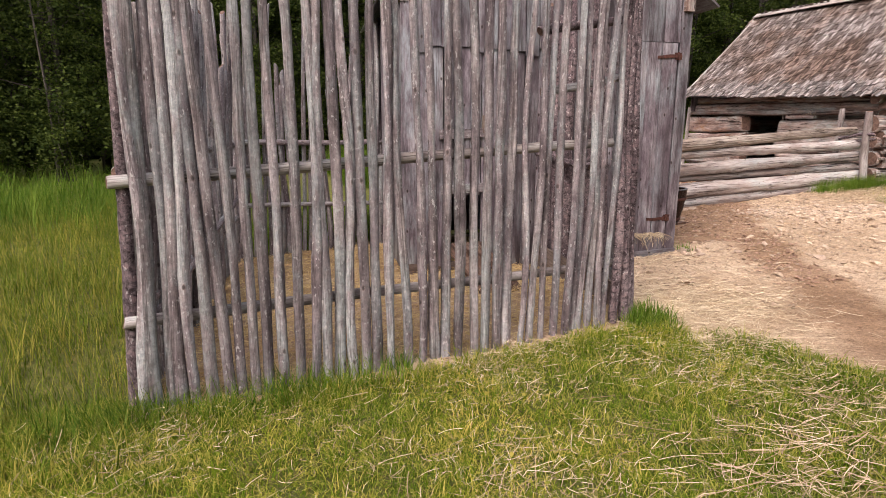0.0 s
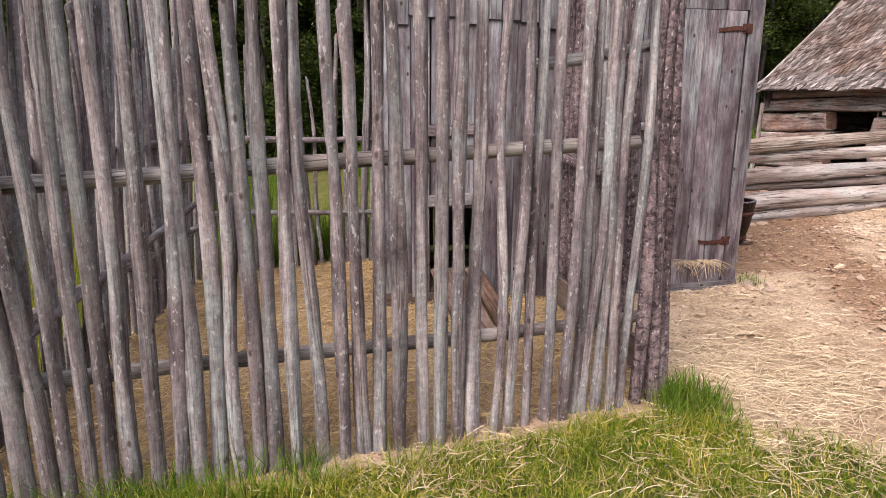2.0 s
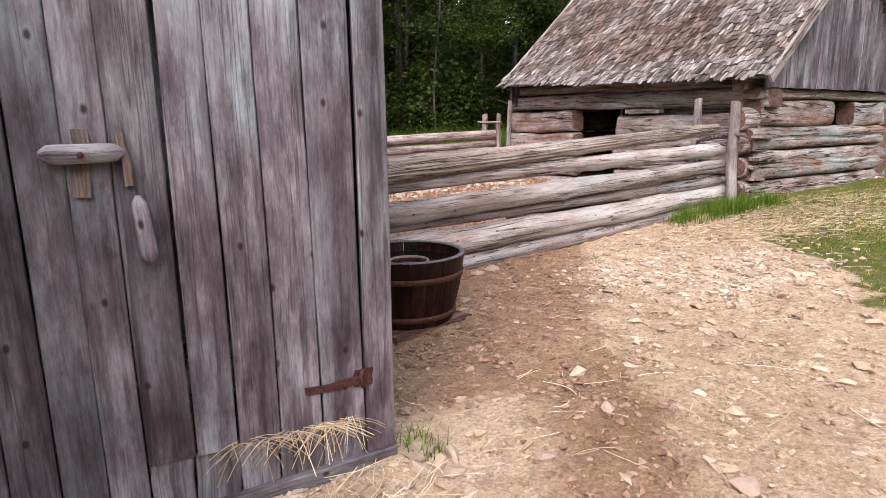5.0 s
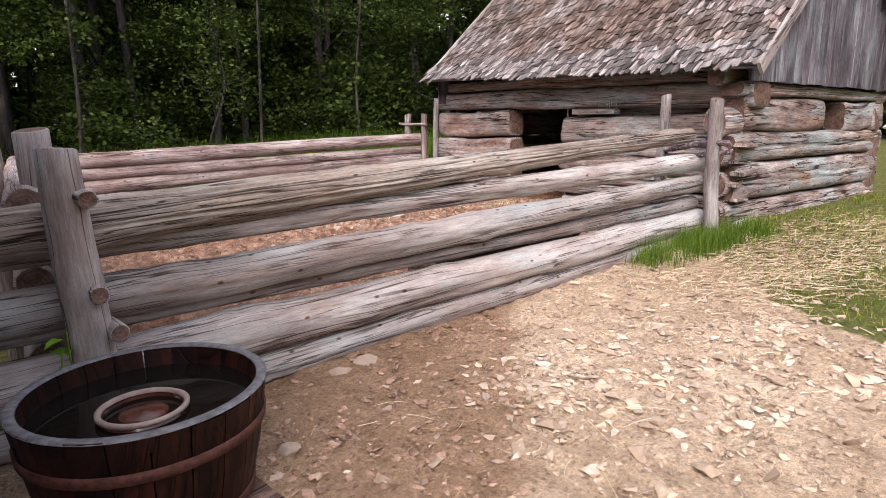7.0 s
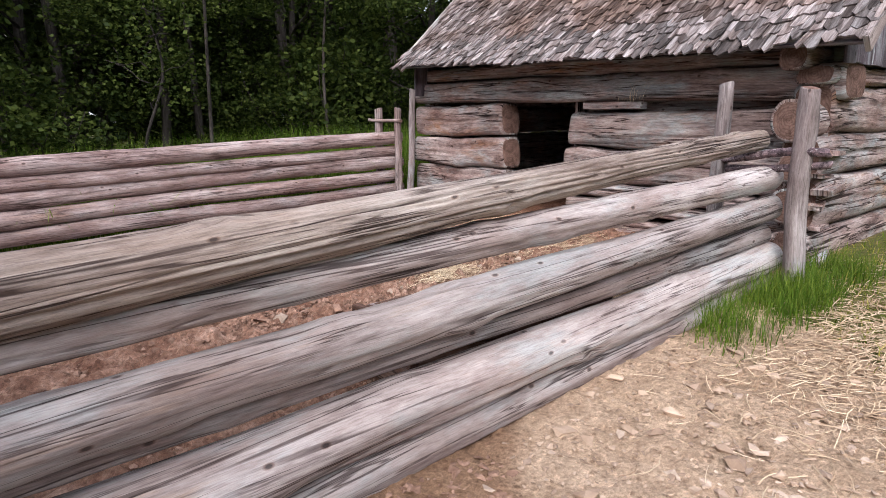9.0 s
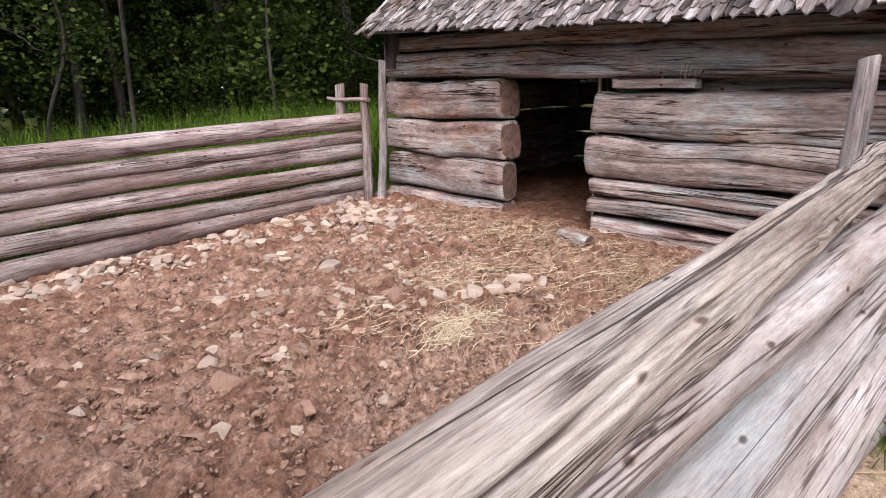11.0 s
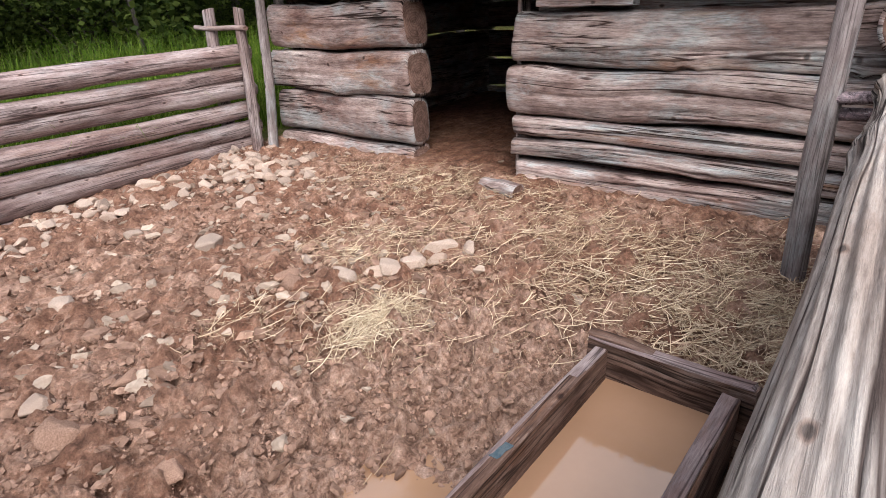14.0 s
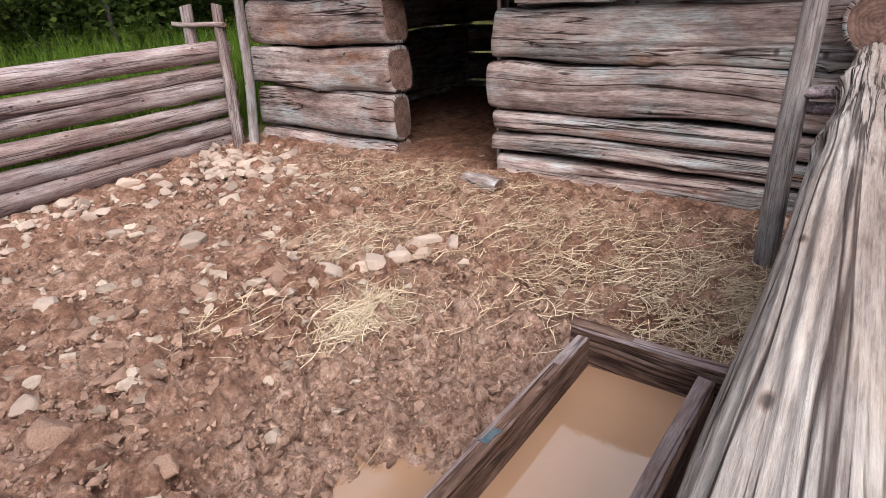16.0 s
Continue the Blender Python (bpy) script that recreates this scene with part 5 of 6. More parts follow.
def build_grass():
    rng = np.random.default_rng(11)
    sets = []
    p = spread_points(rng, 260000, -3.5, 5.0, 0.7, 3.5, lambda x, y: grassy(x, y) * (0.5 + 0.5 * patch(x, y, 2)) * ease(x, -3.5, -3.0) * ease(-x, -5.0, -4.2) * ease(y, 0.7, 1.0))
    sets.append((p, rng.uniform(0.035, 0.095, len(p)) * (0.6 + 0.8 * patch(p[:, 0], p[:, 1], 5)), rng.uniform(0.0025, 0.0058, len(p))))
    near = np.clip(1 - np.abs(p[:, 1] - 3.18) / 0.3, 0, 1)
    sets[-1][1][:] *= 1 + 1.1 * near * patch(p[:, 0], p[:, 1], 3)
    p = spread_points(rng, 30000, 7.2, 13.5, 2.5, 6.85, lambda x, y: grassy(x, y) * (0.3 + 0.7 * patch(x, y, 2)))
    sets.append((p, rng.uniform(0.03, 0.10, len(p)), rng.uniform(0.003, 0.006, len(p))))
    # clover and plantain leaves low in the turf
    p = spread_points(rng, 16000, -3.0, 4.4, 0.8, 3.4, lambda x, y: grassy(x, y) * ease(patch(x + 0.7, y, 2.2), 0.45, 0.75))
    p[:, 2] += rng.uniform(0.005, 0.05, len(p))
    v, q = leaf_cloud(rng, p, 1, np.array([0.01, 0.01, 0.004]), 0.024)
    tagged(new("clover", fast_mesh("clover", v, q, TALLGRASS)), "low green clover leaves in the lawn", "clover", kind="stuff")
    V, Q, off = [], [], 0
    for p, ln, w in sets:
        v, q = strips(rng, p, ln, w, rng.uniform(0.45, 1.3, len(p)), 0.3, False)
        V.append(v)
        Q.append(q + off)
        off += len(v)
    tagged(new("grass", fast_mesh("grass", np.concatenate(V), np.concatenate(Q), GRASS)), "short trodden green lawn grass", "grass", kind="stuff")
    # tall grass: the open meadow, then the lush growth by fences and woods
    def sow(sets, mat, label):
        V, Q, off = [], [], 0
        for p, ln, w in sets:
            v, q = strips(rng, p, ln, w, rng.uniform(0.15, 0.95, len(p)), 0.3, False)
            V.append(v)
            Q.append(q + off)
            off += len(v)
        tagged(new("tall_grass", fast_mesh("tall_grass", np.concatenate(V), np.concatenate(Q), mat)), label, "grass", kind="stuff")

    sets = []
    p = spread_points(rng, 120000, -7.5, -0.55, 2.6, 13.0, lambda x, y: grassy(x, y) * (0.4 + 0.6 * patch(x, y)) * ease(x, -7.5, -6.0) * ease(-y, -13, -11.5))
    sets.append((p, rng.uniform(0.10, 0.30, len(p)) * (0.45 + 0.9 * patch(p[:, 0], p[:, 1], 2.6)), rng.uniform(0.0035, 0.007, len(p))))
    sow(sets, TALLGRASS, "tall unmown yellow-green meadow grass")
    sets = []
    p = spread_points(rng, 26000, -8.0, 0.3, 8.6, 14.5, lambda x, y: ease(y, 8.6, 11.0) * (0.3 + 0.7 * patch(x, y)))
    sets.append((p, rng.uniform(0.35, 0.75, len(p)) * (0.35 + patch(p[:, 0], p[:, 1], 1.7)), rng.uniform(0.006, 0.012, len(p))))
    p = spread_points(rng, 46000, 2.0, 13.0, 12.0, 16.2, lambda x, y: 0.35 + 0.65 * patch(x, y))
    sets.append((p, rng.uniform(0.5, 1.0, len(p)), rng.uniform(0.006, 0.012, len(p))))
    p = spread_points(rng, 14000, 8.2, 10.0, 6.4, 6.86, lambda x, y: patch(x, y, 3) * ease(x, 8.2, 9.0) * ease(y, 6.4, 6.7))
    sets.append((p, rng.uniform(0.08, 0.26, len(p)), rng.uniform(0.0025, 0.0055, len(p))))
    p = spread_points(rng, 3000, 2.42, 2.85, 2.95, 3.42, lambda x, y: 0.8 * np.exp(-(((x - 2.62) / 0.13) ** 2 + ((y - 3.22) / 0.15) ** 2)))
    sets.append((p, rng.uniform(0.07, 0.19, len(p)), rng.uniform(0.004, 0.008, len(p))))
    p = spread_points(rng, 130, 4.2, 4.36, 4.72, 4.9, lambda x, y: 0.5 + 0 * x)
    sets.append((p, rng.uniform(0.05, 0.14, len(p)), rng.uniform(0.004, 0.008, len(p))))
    p = spread_points(rng, 5000, -0.3, 2.0, 6.7, 8.2, lambda x, y: 0.9 * ease(y, 6.7, 7.1) * ease(-y, -8.2, -7.4) * ease(x, -0.3, 0.2) * ease(-x, -2.0, -1.5))
    sets.append((p, rng.uniform(0.3, 0.7, len(p)), rng.uniform(0.006, 0.012, len(p))))
    p = spread_points(rng, 2600, -1.1, 0.9, 3.0, 3.32, lambda x, y: 0.7 * patch(x, y, 4))
    sets.append((p, rng.uniform(0.10, 0.24, len(p)), rng.uniform(0.004, 0.007, len(p))))
    sow(sets, LUSHGRASS, "tall lush bright green grass")


def build_straw():
    rng = np.random.default_rng(12)

    def blob(n, x, y, sx, sy):
        px, py = rng.normal(x, sx, n), rng.normal(y, sy, n)
        return np.stack([px, py, height(px, py) + 0.012], 1)

    def make(name, pts, lo, hi, lift, mat, label, wid=(0.0025, 0.005)):
        pts = np.concatenate(pts)
        n = len(pts)
        v, q = strips(rng, pts, rng.uniform(lo, hi, n), rng.uniform(*wid, n), rng.uniform(-0.2, 1.0, n) * lift, 0.35, True)
        tagged(new(name, fast_mesh(name, v, q, mat)), label, "straw", kind="stuff")

    pen = [blob(260, 8.27, 8.63, 0.16, 0.12), blob(50, 7.93, 9.12, 0.12, 0.14), blob(900, 9.1, 7.75, 0.28, 0.36), blob(800, 9.15, 7.35, 0.3, 0.16), blob(450, 9.45, 8.2, 0.2, 0.35),
           blob(260, 9.1, 8.9, 0.3, 0.3), blob(300, 8.75, 9.25, 0.25, 0.2), blob(900, 9.72, 9.4, 0.2, 0.5), blob(250, 8.75, 8.2, 0.35, 0.4), blob(500, 8.6, 7.25, 0.25, 0.12)]
    pen = [p[(p[:, 1] > 7.1) & (p[:, 0] < 10.1)] for p in pen]
    pen = [np.concatenate([p, p + rng.normal(0, 0.05, p.shape) * (1, 1, 0)]) for p in pen]
    make("straw", [p[(p[:, 1] > 7.1) & (p[:, 0] < 10.1)] for p in pen], 0.03, 0.17, 0.03, OLDSTRAW, "scattered trodden straw on the pen floor", (0.0012, 0.0032))
    make("straw", [blob(320, 8.25, 8.63, 0.12, 0.08), blob(40, 7.93, 9.1, 0.1, 0.1), blob(160, 9.1, 7.6, 0.28, 0.3), blob(60, 9.05, 7.3, 0.3, 0.12), blob(60, 9.7, 9.3, 0.15, 0.4), blob(40, 9.3, 8.4, 0.2, 0.35)], 0.07, 0.22, 0.04, STRAW, "fresh pale wisps of straw on mud", (0.0014, 0.003))
    yx, yy = rng.uniform(-0.55, 2.6, 20000), rng.uniform(3.35, 6.6, 20000)
    make("straw", [np.stack([yx, yy, height(yx, yy) + 0.01], 1)], 0.04, 0.16, 0.025, YARDSTRAW, "loose straw litter in the hen yard", (0.002, 0.004))
    path = [blob(2400, 3.15, 3.25, 0.35, 0.3), blob(700, 2.75, 2.6, 0.35, 0.35), blob(420, 3.4, 4.2, 0.5, 0.4), blob(260, 2.85, 4.3, 0.2, 0.3), blob(160, 3.9, 4.65, 0.25, 0.1), blob(420, 3.3, 3.7, 0.4, 0.3), blob(200, 5.2, 4.6, 0.9, 0.7),
            blob(300, 8.5, 6.0, 0.4, 0.3), blob(300, 9.3, 5.9, 0.6, 0.4), blob(90, 6.8, 5.4, 1.0, 0.5), blob(260, 1.3, 3.12, 0.5, 0.07), blob(60, 9.2, 6.4, 0.3, 0.2)]
    make("straw", path, 0.04, 0.22, 0.02, STRAW, "scattered pale straw on trodden dirt", (0.0014, 0.0032))
    make("straw", [blob(3800, 8.9, 6.1, 0.5, 0.3), blob(4200, 10.2, 5.8, 0.9, 0.45)], 0.03, 0.13, 0.025, OLDSTRAW, "dry straw matted over the grass verge", (0.002, 0.004))
    tx, ty = rng.uniform(-3.2, 4.2, 26000), rng.uniform(0.8, 3.25, 26000)
    keep = rng.random(26000) < grassy(tx, ty) * (0.12 + 0.88 * patch(tx + 1.3, ty, 1.6) ** 2)
    tx, ty = tx[keep], ty[keep]
    make("straw", [np.stack([tx, ty, height(tx, ty) + rng.uniform(0.005, 0.06, len(tx))], 1)], 0.03, 0.12, 0.03, OLDSTRAW, "dead dry blades matted in the lawn", (0.001, 0.0026))
    lx, ly = rng.uniform(-2.5, 3.4, 300), rng.uniform(1.0, 3.2, 300)
    make("straw", [np.stack([lx, ly, height(lx, ly) + 0.03], 1), blob(500, 2.3, 1.55, 0.35, 0.25) + (0, 0, 0.02), blob(60, 0.75, 1.45, 0.15, 0.12) + (0, 0, 0.02)], 0.05, 0.26, 0.05, OLDSTRAW, "long dry stalks strewn on the lawn", (0.0015, 0.0032))
    # straw tuft hanging under the shed door, wisp on the lintel
    n = 120
    bx = 3.55 + 0.49 * rng.random(n) ** 0.8
    ang = np.radians(np.where(rng.random(n) < 0.72, rng.choice([-178.0, -4.0], n) + rng.normal(0, 9, n), rng.uniform(-150, -30, n)))
    ln, hw = rng.uniform(0.04, 0.16, n), rng.uniform(0.0007, 0.0017, n)
    base = np.array([on_wall(x, 0.50 + rng.uniform(-0.01, 0.012), 0.03)[:] for x in bx])
    d = np.stack([np.cos(ang), -rng.uniform(0.1, 0.6, n), np.sin(ang) * 0.8], 1)
    side = np.stack([-np.sin(ang), 0 * ang, np.cos(ang)], 1) * hw[:, None]
    V = np.zeros((n, 4, 2, 3))
    for k, u in enumerate((0.0, 0.35, 0.7, 1.0)):
        spine = base + d * (ln * u)[:, None] - np.array([0, 0, 0.35]) * (ln * u * u)[:, None]
        V[:, k, 0], V[:, k, 1] = spine - side, spine + side
    v = V.reshape(-1, 3)
    q = np.concatenate([(np.arange(n) * 8)[:, None] + np.array([[2 * k, 2 * k + 1, 2 * k + 3, 2 * k + 2]]) for k in range(3)], 0)
    tagged(new("straw_tuft", fast_mesh("straw_tuft", v, q, STRAW)), "straw poking out beneath the shed door", "straw", kind="stuff")
    pts = np.stack([rng.normal(BX - 0.01, 0.012, 26), rng.normal(8.42, 0.1, 26), rng.uniform(1.82, 1.86, 26)], 1)
    v, q = strips(rng, pts, rng.uniform(0.08, 0.24, 26), rng.uniform(0.002, 0.004, 26), rng.uniform(0.3, 1.0, 26), 0.3, False)
    tagged(new("straw_tuft", fast_mesh("straw_tuft", v, q, STRAW)), "wisp of straw caught on the log wall", "straw", kind="stuff")


def build_stones():
    rng = np.random.default_rng(13)
    pale = [stone_mesh(STONEPALE, rng) for _ in range(6)]
    mid = [stone_mesh(STONE, rng) for _ in range(6)]
    red = [stone_mesh(STONERED, rng, 0.55) for _ in range(6)]

    def put(me, x, y, r, sink=0.25, label="", group=""):
        s = Matrix.Translation((x, y, zh(x, y) + r * (0.45 - sink))) @ Matrix.Rotation(rng.uniform(0, 6.28), 4, "Z") @ Matrix.Rotation(rng.normal(0, 0.15), 4, "X") @ Matrix.Scale(r, 4)
        return tagged(part("stone", me, None, s), label, "stone", group)

    big = [(8.33, 10.01, 0.11, 0), (7.56, 10.07, 0.075, 0), (7.46, 9.16, 0.085, 2), (7.18, 9.30, 0.07, 1), (7.17, 9.05, 0.13, 2), (7.31, 8.57, 0.10, 2), (8.49, 9.34, 0.06, 0),
           (8.46, 9.04, 0.095, 0), (8.64, 8.90, 0.085, 0), (8.73, 8.83, 0.08, 0), (8.925, 8.80, 0.115, 0), (9.0, 8.67, 0.075, 0), (8.80, 8.86, 0.07, 0), (8.57, 8.93, 0.06, 1), (8.32, 9.29, 0.10, 2), (8.82, 8.74, 0.07, 1),
           (8.70, 11.45, 0.10, 0), (9.01, 10.59, 0.085, 1), (8.86, 10.39, 0.09, 0), (8.17, 10.61, 0.07, 0), (9.19, 11.35, 0.07, 0), (7.55, 9.75, 0.06, 2), (7.68, 9.69, 0.065, 2),
           (8.57, 10.86, 0.07, 0), (8.23, 11.06, 0.07, 1), (8.42, 9.58, 0.08, 2), (8.02, 9.46, 0.09, 2), (8.27, 9.22, 0.11, 2), (8.63, 8.71, 0.07, 2), (8.84, 7.93, 0.05, 2),
           (7.97, 11.37, 0.07, 0), (9.3, 8.9, 0.09, 2)]
    for x, y, r, k in big:
        put((pale, mid, red)[k][int(rng.integers(6))], x, y, r * 0.8, 0.36 if k == 2 else 0.2, ("pale angular field stone on the mud", "grey-brown field stone on the mud", "reddish mud-caked stone lying in the pen")[k], "stones in the pen")
    for _ in range(150):
        s = rng.random()
        x, y = 5.6 + 4.1 * s + rng.normal(0, 0.1), 11.35 + rng.normal(0, 0.18) - 0.15 * s
        put((pale, mid)[int(rng.integers(2))][int(rng.integers(6))], x, min(y, 11.62), rng.uniform(0.03, 0.075), 0.2, "pale stone in the heap along the fence", "stones in the pen")
    for _ in range(60):
        x, y = rng.normal(9.45, 0.22), rng.normal(11.0, 0.3)
        if x < 9.95:
            put((pale, mid)[int(rng.integers(2))][int(rng.integers(6))], x, y, rng.uniform(0.03, 0.07), 0.2, "pale stone in the heap by the barn corner", "stones in the pen")
    for x, y, r in ((4.27, 4.78, 0.07), (4.35, 4.68, 0.055), (4.22, 4.70, 0.05), (4.30, 4.60, 0.05), (4.62, 4.45, 0.045), (5.08, 4.55, 0.04), (5.26, 6.45, 0.055), (5.9, 6.70, 0.05),
                    (6.05, 6.72, 0.055), (5.05, 3.9, 0.045), (2.78, 4.72, 0.05), (3.1, 4.82, 0.05), (3.4, 4.86, 0.045), (5.42, 6.2, 0.05)):
        put(mid[int(rng.integers(6))], x, y, r, 0.3, "angular grey-brown stone on the dirt", "stones on the path")

    def heap(name, n, place, rlo, rhi, mat, label, flat=0.5, points=10, jitter=0.22):
        base = [stone_mesh(mat, rng, flat, points, jitter) for _ in range(9)]
        vs = []
        for me in base:
            co = np.zeros(len(me.vertices) * 3)
            me.vertices.foreach_get("co", co)
            fc = np.array([p.vertices[:] for p in me.polygons])
            vs.append((co.reshape(-1, 3), fc))
        V, Q, off = [], [], 0
        for _ in range(n):
            x, y = place()
            r = rlo + (rhi - rlo) * rng.random() ** 2
            co, fc = vs[int(rng.integers(9))]
            a = rng.uniform(0, 6.28)
            rot = np.array([[math.cos(a), -math.sin(a), 0], [math.sin(a), math.cos(a), 0], [0, 0, 1]])
            V.append(co @ rot.T * r + (x, y, zh(x, y) + 0.1 * r))
            Q.append(fc + off)
            off += len(co)
        tagged(new(name, fast_mesh(name, np.concatenate(V), np.concatenate(Q), mat)), label, "gravel", kind="stuff")

    heap("gravel", 11000, lambda: (rng.uniform(5.6, 10.0), rng.uniform(7.2, 11.6)), 0.005, 0.026, CLODS, "reddish clods and small stones in the mud", 0.7, 14, 0.1)
    heap("gravel", 15000, lambda: (rng.uniform(6.7, 9.8), rng.uniform(7.3, 10.4)), 0.004, 0.014, CLODS, "crumbs of trodden mud", 0.75, 12, 0.1)
    heap("gravel", 800, lambda: (rng.uniform(6.6, 9.9), rng.uniform(8.7, 11.2)), 0.015, 0.06, CLODS, "flat reddish stones trodden into the mud")
    heap("gravel", 300, lambda: (rng.normal(8.3, 0.75), rng.normal(9.7, 0.65)), 0.018, 0.055, GRAVELPALE, "broken pinkish stones scattered over the pen", 0.55, 13, 0.18)
    heap("gravel", 420, lambda: (rng.uniform(5.6, 9.9), 11.35 + rng.normal(0, 0.22)), 0.015, 0.045, GRAVELPALE, "pale small stones heaped along the fence")
    heap("gravel", 260, lambda: (rng.normal(9.3, 0.35), rng.normal(10.7, 0.4)), 0.015, 0.045, GRAVELPALE, "pale small stones by the barn corner")
    heap("gravel", 1500, lambda: [(rng.normal(6.75, 0.28), rng.normal(5.95, 0.2)), (rng.normal(7.6, 0.35), rng.normal(5.5, 0.35)), (rng.normal(7.1, 0.8), rng.normal(5.5, 0.5))][int(rng.integers(3))], 0.006, 0.036, GRAVELPALE, "loose gravel on the dirt track")
    def dry_spot():
        while True:
            x, y = rng.uniform(2.9, 8.6), rng.uniform(3.0, 6.85)
            if zones(x, y)[0] > 0.6 and rng.random() > zones(x, y)[2]:
                return x, y

    def damp_spot():
        while True:
            x, y = rng.uniform(3.6, 7.0), rng.uniform(3.3, 6.85)
            if rng.random() < zones(x, y)[2]:
                return x, y

    heap("gravel", 9000, dry_spot, 0.003, 0.018, GRAVEL, "loose pebbles on the dirt track")
    heap("gravel", 700, dry_spot, 0.015, 0.05, GRAVEL, "broken angular stones trodden into the dirt track")
    heap("gravel", 3600, damp_spot, 0.004, 0.026, CLODS, "crumbled clods on the damp soil")
    heap("gravel", 320, lambda: (rng.normal(5.0, 0.6), rng.uniform(3.6, 6.6)), 0.008, 0.035, GRAVEL, "dirt clods along the damp track")
    heap("gravel", 260, lambda: (2.75 + 1.4 * rng.random(), 4.93 - 0.12 * rng.random()), 0.008, 0.03, GRAVELPALE, "chips of stone along the shed's foot")


build_stones()

# ---- tub, pot, trough, rope, water ----


def turned(name, profile, n, mats, parent, at, label="", slots=None):
    """A shape turned about z from (radius, height) pairs."""
    V, F, S = [], [], []
    for r, z in profile:
        for j in range(n):
            a = 2 * math.pi * j / n
            V.append((r * math.cos(a), r * math.sin(a), z))
    for i in range(len(profile) - 1):
        for j in range(n):
            k = (j + 1) % n
            F.append((i * n + j, i * n + k, (i + 1) * n + k, (i + 1) * n + j))
    me = mesh_from(name, V, F, mats, True)
    return part(name, me, parent, Matrix.Translation(at) if not isinstance(at, Matrix) else at, label)


def build_tub():
    cx, cy = 4.95, 6.15
    z0 = zh(cx, cy) + 0.03
    slab = tagged(part("plank_base", board_mesh(0.42, 0.05, 0.62, TROUGH), None, along((cx - 0.30, cy - 0.14, z0 - 0.025), (cx + 0.34, cy - 0.02, z0 - 0.02))), "worn plank under the water tub", "plank")
    tub = thing("water_tub", (cx, cy, z0), "dark half-barrel tub full of black water", "tub")
    H, n = 0.43, 22
    for j in range(n):
        a0, a1 = 2 * math.pi * j / n, 2 * math.pi * (j + 1) / n - 0.012
        V = []
        top = H + RNG.uniform(-0.008, 0.004)
        for z, ro in ((0, 0.290), (0.2, 0.338), (top, 0.372)):
            for a in (a0, (a0 + a1) / 2, a1):
                V.append((ro * math.cos(a), ro * math.sin(a), z))
            for a in (a1, (a0 + a1) / 2, a0):
                V.append(((ro - 0.03) * math.cos(a), (ro - 0.03) * math.sin(a), z))
        F = []
        for i in range(2):
            for k in range(6):
                F.append((i * 6 + k, i * 6 + (k + 1) % 6, (i + 1) * 6 + (k + 1) % 6, (i + 1) * 6 + k))
        F += [(5, 4, 3, 2, 1, 0), (12, 13, 14, 15, 16, 17)]
        part("stave", mesh_from("stave", V, F, [TUBWOOD], False), tub, Matrix.Translation((cx, cy, z0)))
    for z, r in ((0.06, 0.306), (0.31, 0.356)):
        turned("hoop", [(r, z - 0.018), (r + 0.006, z - 0.016), (r + 0.009, z + 0.016), (r + 0.003, z + 0.018)], 44, [IRON], tub, (cx, cy, z0))
    turned("tub_rim", [(0.340, 0.429), (0.343, 0.4355), (0.369, 0.4355), (0.3735, 0.429)], 48, [RIMWOOD], tub, (cx, cy, z0), "worn grey rim")
    turned("tub_bottom", [(0.0001, 0.03), (0.262, 0.03)], 30, [TUBWOOD], tub, (cx, cy, z0))
    w = part("water", turned_disc(0.335, DARKWATER), None, Matrix.Translation((cx, cy, z0 + 0.365)))
    tagged(w, "still black water in the tub", "water")
    pot = thing("pot", (cx - 0.02, cy - 0.06, z0 + 0.245), "round dark glazed pot standing in the tub water", "pot")
    turned("body", [(0.0001, -0.16), (0.10, -0.16), (0.125, -0.05), (0.132, 0.06), (0.127, 0.13), (0.117, 0.135), (0.115, 0.10), (0.06, 0.125), (0.0001, 0.13)], 36, [POT], pot, (cx - 0.02, cy - 0.06, z0 + 0.245))
    turned("rim", [(0.127, 0.128), (0.134, 0.134), (0.134, 0.143), (0.127, 0.147), (0.118, 0.144), (0.116, 0.134)], 40, [POTRIM], pot, (cx - 0.02, cy - 0.06, z0 + 0.245))


def turned_disc(r, mat, n=48):
    V = [(0, 0, 0)] + [(r * math.cos(2 * math.pi * j / n), r * math.sin(2 * math.pi * j / n), 0) for j in range(n)]
    return mesh_from("disc", V, [(0, 1 + j, 1 + (j + 1) % n) for j in range(n)], [mat], True)


build_tub()


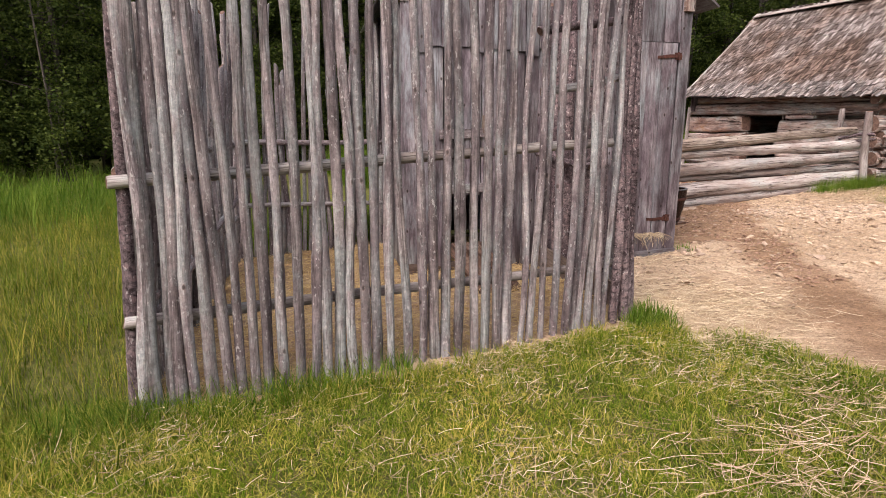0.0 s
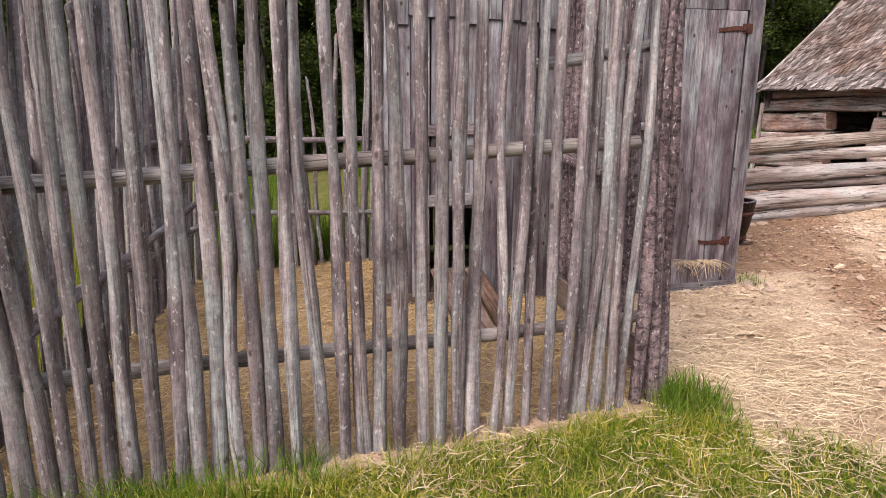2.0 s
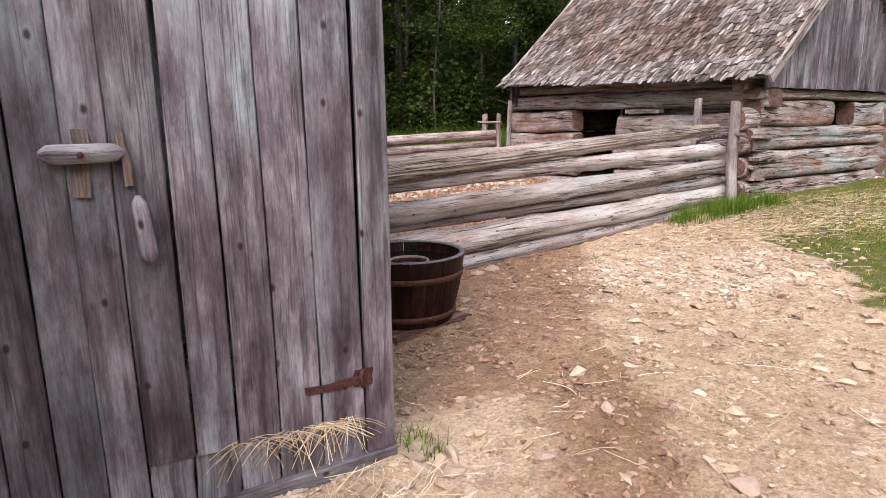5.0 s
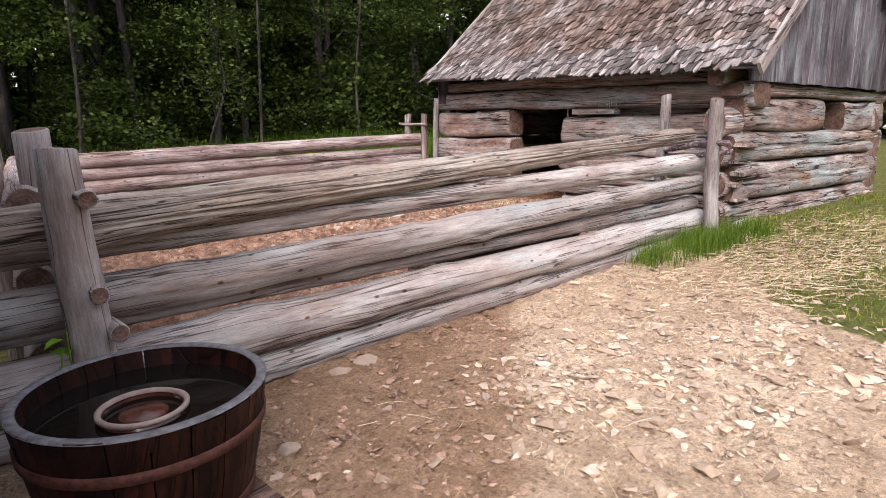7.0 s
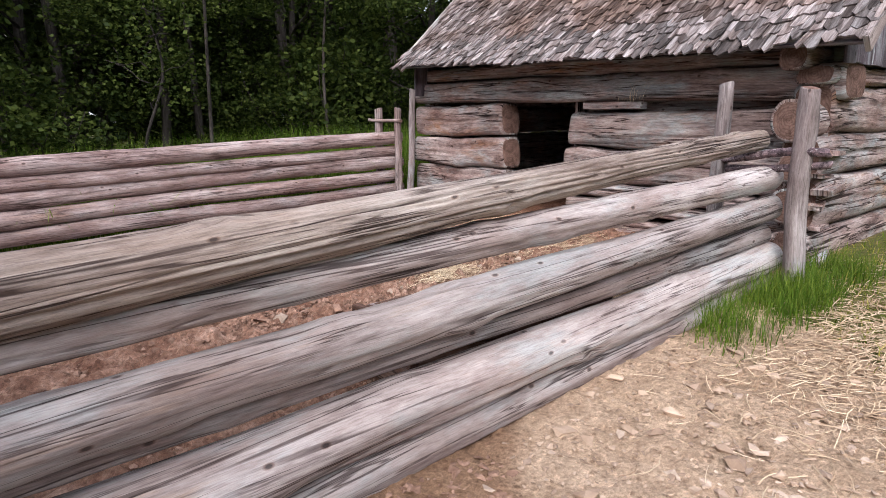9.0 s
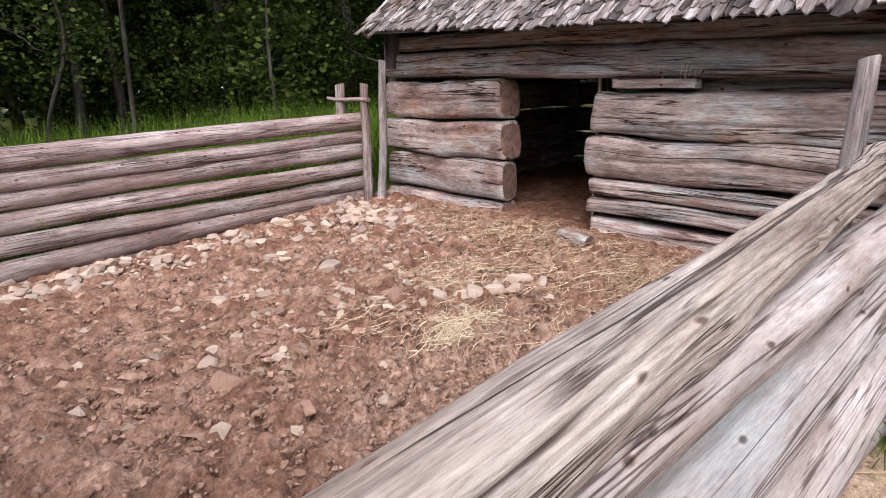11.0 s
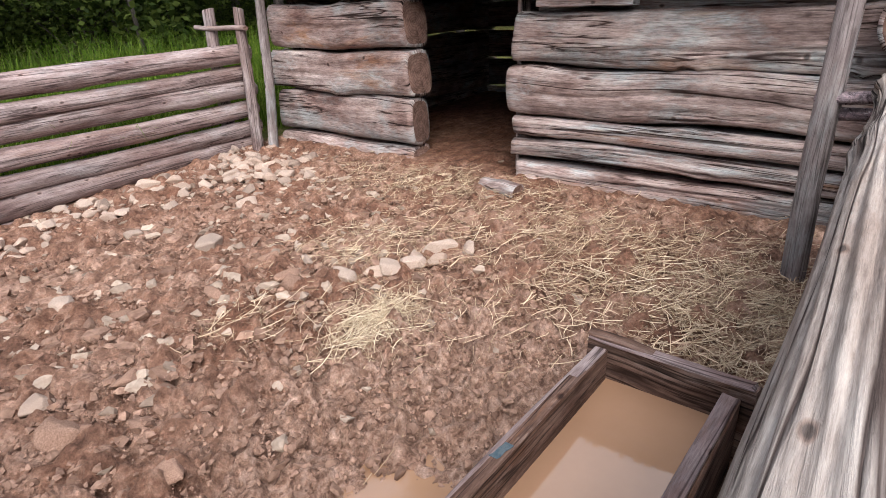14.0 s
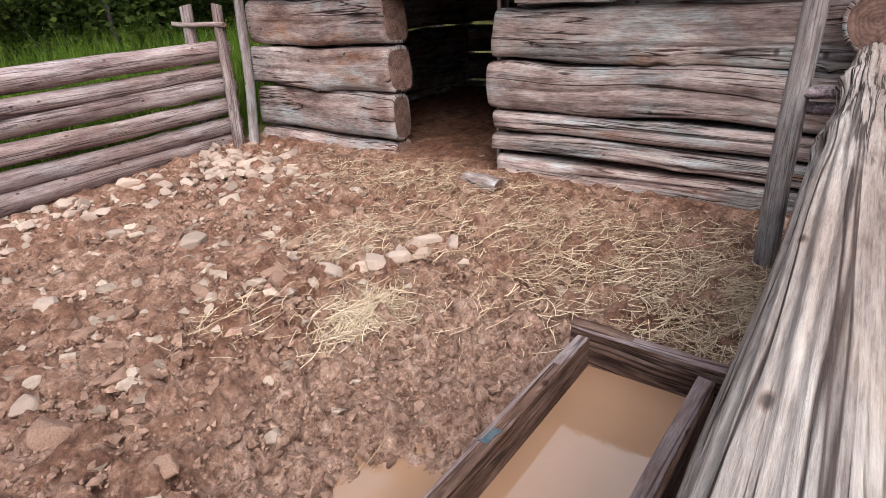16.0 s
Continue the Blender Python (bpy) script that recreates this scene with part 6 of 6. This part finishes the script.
def build_weed():
    """A broad-leaved weed between the tub and the fence."""
    rng = np.random.default_rng(31)
    w = thing("weed", (4.74, 6.64, zh(4.74, 6.64)), "bright green broad-leaved weed by the tub", "weed")
    for k in range(4):
        x, y = 4.74 + rng.normal(0, 0.03), 6.64 + rng.normal(0, 0.02)
        z0 = zh(x, y) - 0.02
        top = Vector((x + rng.normal(0, 0.05), y + rng.normal(0, 0.03), z0 + rng.uniform(0.4, 0.58)))
        pole("stem", (x, y, z0), top, 0.005, 0.003, w, sides=6, segs=5, mats=[WEED, WEED], up=(0, 1, 0), rng=rng)
        for i in range(7):
            p = Vector((x, y, z0)).lerp(top, 0.25 + 0.75 * (i + 0.5) / 7)
            a, L = 2.4 * i + k, rng.uniform(0.05, 0.1)
            d, sd = Vector((math.cos(a), math.sin(a), 0.15)), Vector((-math.sin(a), math.cos(a), 0))
            V = [p, p + d * L * 0.35 + sd * L * 0.27 + Vector((0, 0, 0.012)), p + d * L * 0.4, p + d * L * 0.35 - sd * L * 0.27 + Vector((0, 0, 0.012)),
                 p + d * L * 0.75 + sd * L * 0.15, p + d * L * 0.75 - sd * L * 0.15, p + d * L - Vector((0, 0, 0.02))]
            part("leaf", mesh_from("leaf", V, [(0, 2, 1), (0, 3, 2), (1, 2, 6, 4), (2, 3, 5, 6)], [WEED], True), w)


build_weed()


def build_trough():
    zb, zt = 0.56, 0.86
    t = thing("feed_trough", (7.6, 7.45, zb), "old wooden plank trough half full of muddy water", "trough")
    zm = (zb + zt) / 2
    board("side_board", (6.98, 7.600, zm), (8.19, 7.600, zm), zt - zb, 0.035, TROUGH, t, up=(0, 1, 0), segs=10, wobble=0.006)
    board("side_board", (6.98, 7.243, zm - 0.01), (8.19, 7.243, zm - 0.01), zt - zb - 0.02, 0.042, TROUGH, t, up=(0, 1, 0), segs=10, wobble=0.006)
    board("end_board", (8.212, 7.185, zm), (8.212, 7.655, zm + 0.012), zt - zb + 0.02, 0.042, TROUGH, t, up=(1, 0, 0), segs=8, wobble=0.008, ragged=0.012)
    board("end_board", (6.96, 7.205, zm), (6.96, 7.68, zm), zt - zb, 0.042, TROUGH, t, up=(1, 0, 0))
    board("bottom_board", (6.98, 7.425, zb + 0.03), (8.19, 7.425, zb + 0.03), 0.32, 0.03, TROUGH, t, up=(0, 0, 1))
    # dry worn tops of the boards
    for a, b, w in (((6.99, 7.600, zt + 0.001), (8.18, 7.600, zt + 0.001), 0.036), ((6.99, 7.243, zt - 0.019), (8.18, 7.243, zt - 0.019), 0.043), ((8.212, 7.20, zt + 0.011), (8.212, 7.64, zt + 0.022), 0.044)):
        board("worn_edge", a, b, w, 0.008, RAILPINK, t, "pale dry worn top edge", up=(0, 0, 1), segs=12, wobble=0.004, ragged=0.01)
    board("paint_mark", (7.62, 7.600, zt + 0.0055), (7.675, 7.600, zt + 0.0055), 0.022, 0.003, BLUEPAINT, t, "flake of blue paint", up=(0, 0, 1))
    V = [(6.98, 7.26, 0), (8.195, 7.26, 0), (8.195, 7.585, 0), (6.98, 7.585, 0)]
    w = part("muddy_water", mesh_from("water", V, [(0, 1, 2, 3)], [MUDWATER], True), None, Matrix.Translation((0, 0, 0.755)))
    tagged(w, "opaque brown water standing in the trough", "water")
    d = part("puddle", turned_disc(0.24, MUDWATER), None, Matrix.Translation((7.62, 7.93, zh(7.85, 7.93) - 0.022)) @ Matrix.Rotation(0.6, 4, "Z") @ Matrix.Diagonal((1, 0.7, 1, 1)))
    tagged(d, "shallow brown puddle in the mud", "puddle")


build_trough()


def rope_curve(pts, r):
    cu = bpy.data.curves.new("rope", "CURVE")
    cu.dimensions = "3D"
    sp = cu.splines.new("POLY")
    fine = []
    for a, b in zip(pts, pts[1:]):
        for k in range(8):
            fine.append(Vector(a).lerp(Vector(b), k / 8))
    fine.append(Vector(pts[-1]))
    for _ in range(3):
        fine = [fine[0]] + [(fine[i - 1] + fine[i] * 2 + fine[i + 1]) / 4 for i in range(1, len(fine) - 1)] + [fine[-1]]
    sp.points.add(len(fine) - 1)
    for p, v in zip(sp.points, fine):
        p.co = (*v, 1)
    cu.bevel_depth = r
    cu.bevel_resolution = 3
    ob = bpy.data.objects.new("tmp", cu)
    me = bpy.data.meshes.new_from_object(ob)
    bpy.data.objects.remove(ob)
    me.materials.clear()
    me.materials.append(ROPE)
    return me


def build_rope():
    x, y, z = 2.60, 3.62, 1.30
    r = thing("tied_rope", (x, y, z), "frayed hemp rope knotted round the gate poles", "rope")
    part("loop", rope_curve([(2.565, 3.645, 1.325), (2.57, 3.612, 1.325), (2.60, 3.60, 1.31), (2.635, 3.605, 1.305), (2.655, 3.65, 1.30), (2.64, 3.70, 1.30), (2.60, 3.705, 1.31), (2.572, 3.68, 1.32), (2.568, 3.64, 1.31),
                             (2.59, 3.60, 1.295), (2.62, 3.595, 1.285)], 0.0095), r)
    part("tail", rope_curve([(2.60, 3.60, 1.305), (2.588, 3.585, 1.28), (2.582, 3.58, 1.25), (2.578, 3.575, 1.20)], 0.0085), r)
    part("tail", rope_curve([(2.60, 3.60, 1.31), (2.635, 3.60, 1.275), (2.655, 3.61, 1.235), (2.663, 3.62, 1.18), (2.668, 3.63, 1.125), (2.685, 3.63, 1.095), (2.70, 3.63, 1.07)], 0.0085), r)
    for p, q in (((2.577, 3.574, 1.20), 0.017), ((2.668, 3.632, 1.125), 0.021), ((2.606, 3.592, 1.30), 0.023)):
        for k in range(2):
            ring = []
            for a in range(9):
                c = a / 8 * 6.6 + k
                u = Vector((math.cos(c), 0.35 * math.sin(c) * (1 - 2 * k), math.sin(c))) * q * 0.75
                ring.append(Vector(p) + u)
            part("knot", rope_curve(ring, 0.008), r)
    for k in range(7):
        a = RNG.uniform(-1, 1, 3)
        part("frayed_end", rope_curve([(2.70, 3.63, 1.07), (2.708 + 0.012 * a[0], 3.63 + 0.01 * a[1], 1.05), (2.714 + 0.02 * a[0], 3.63 + 0.015 * a[1], 1.03 + 0.012 * a[2])], 0.0022), r)


build_rope()
build_straw()
build_grass()
build_shingles(ROOF)
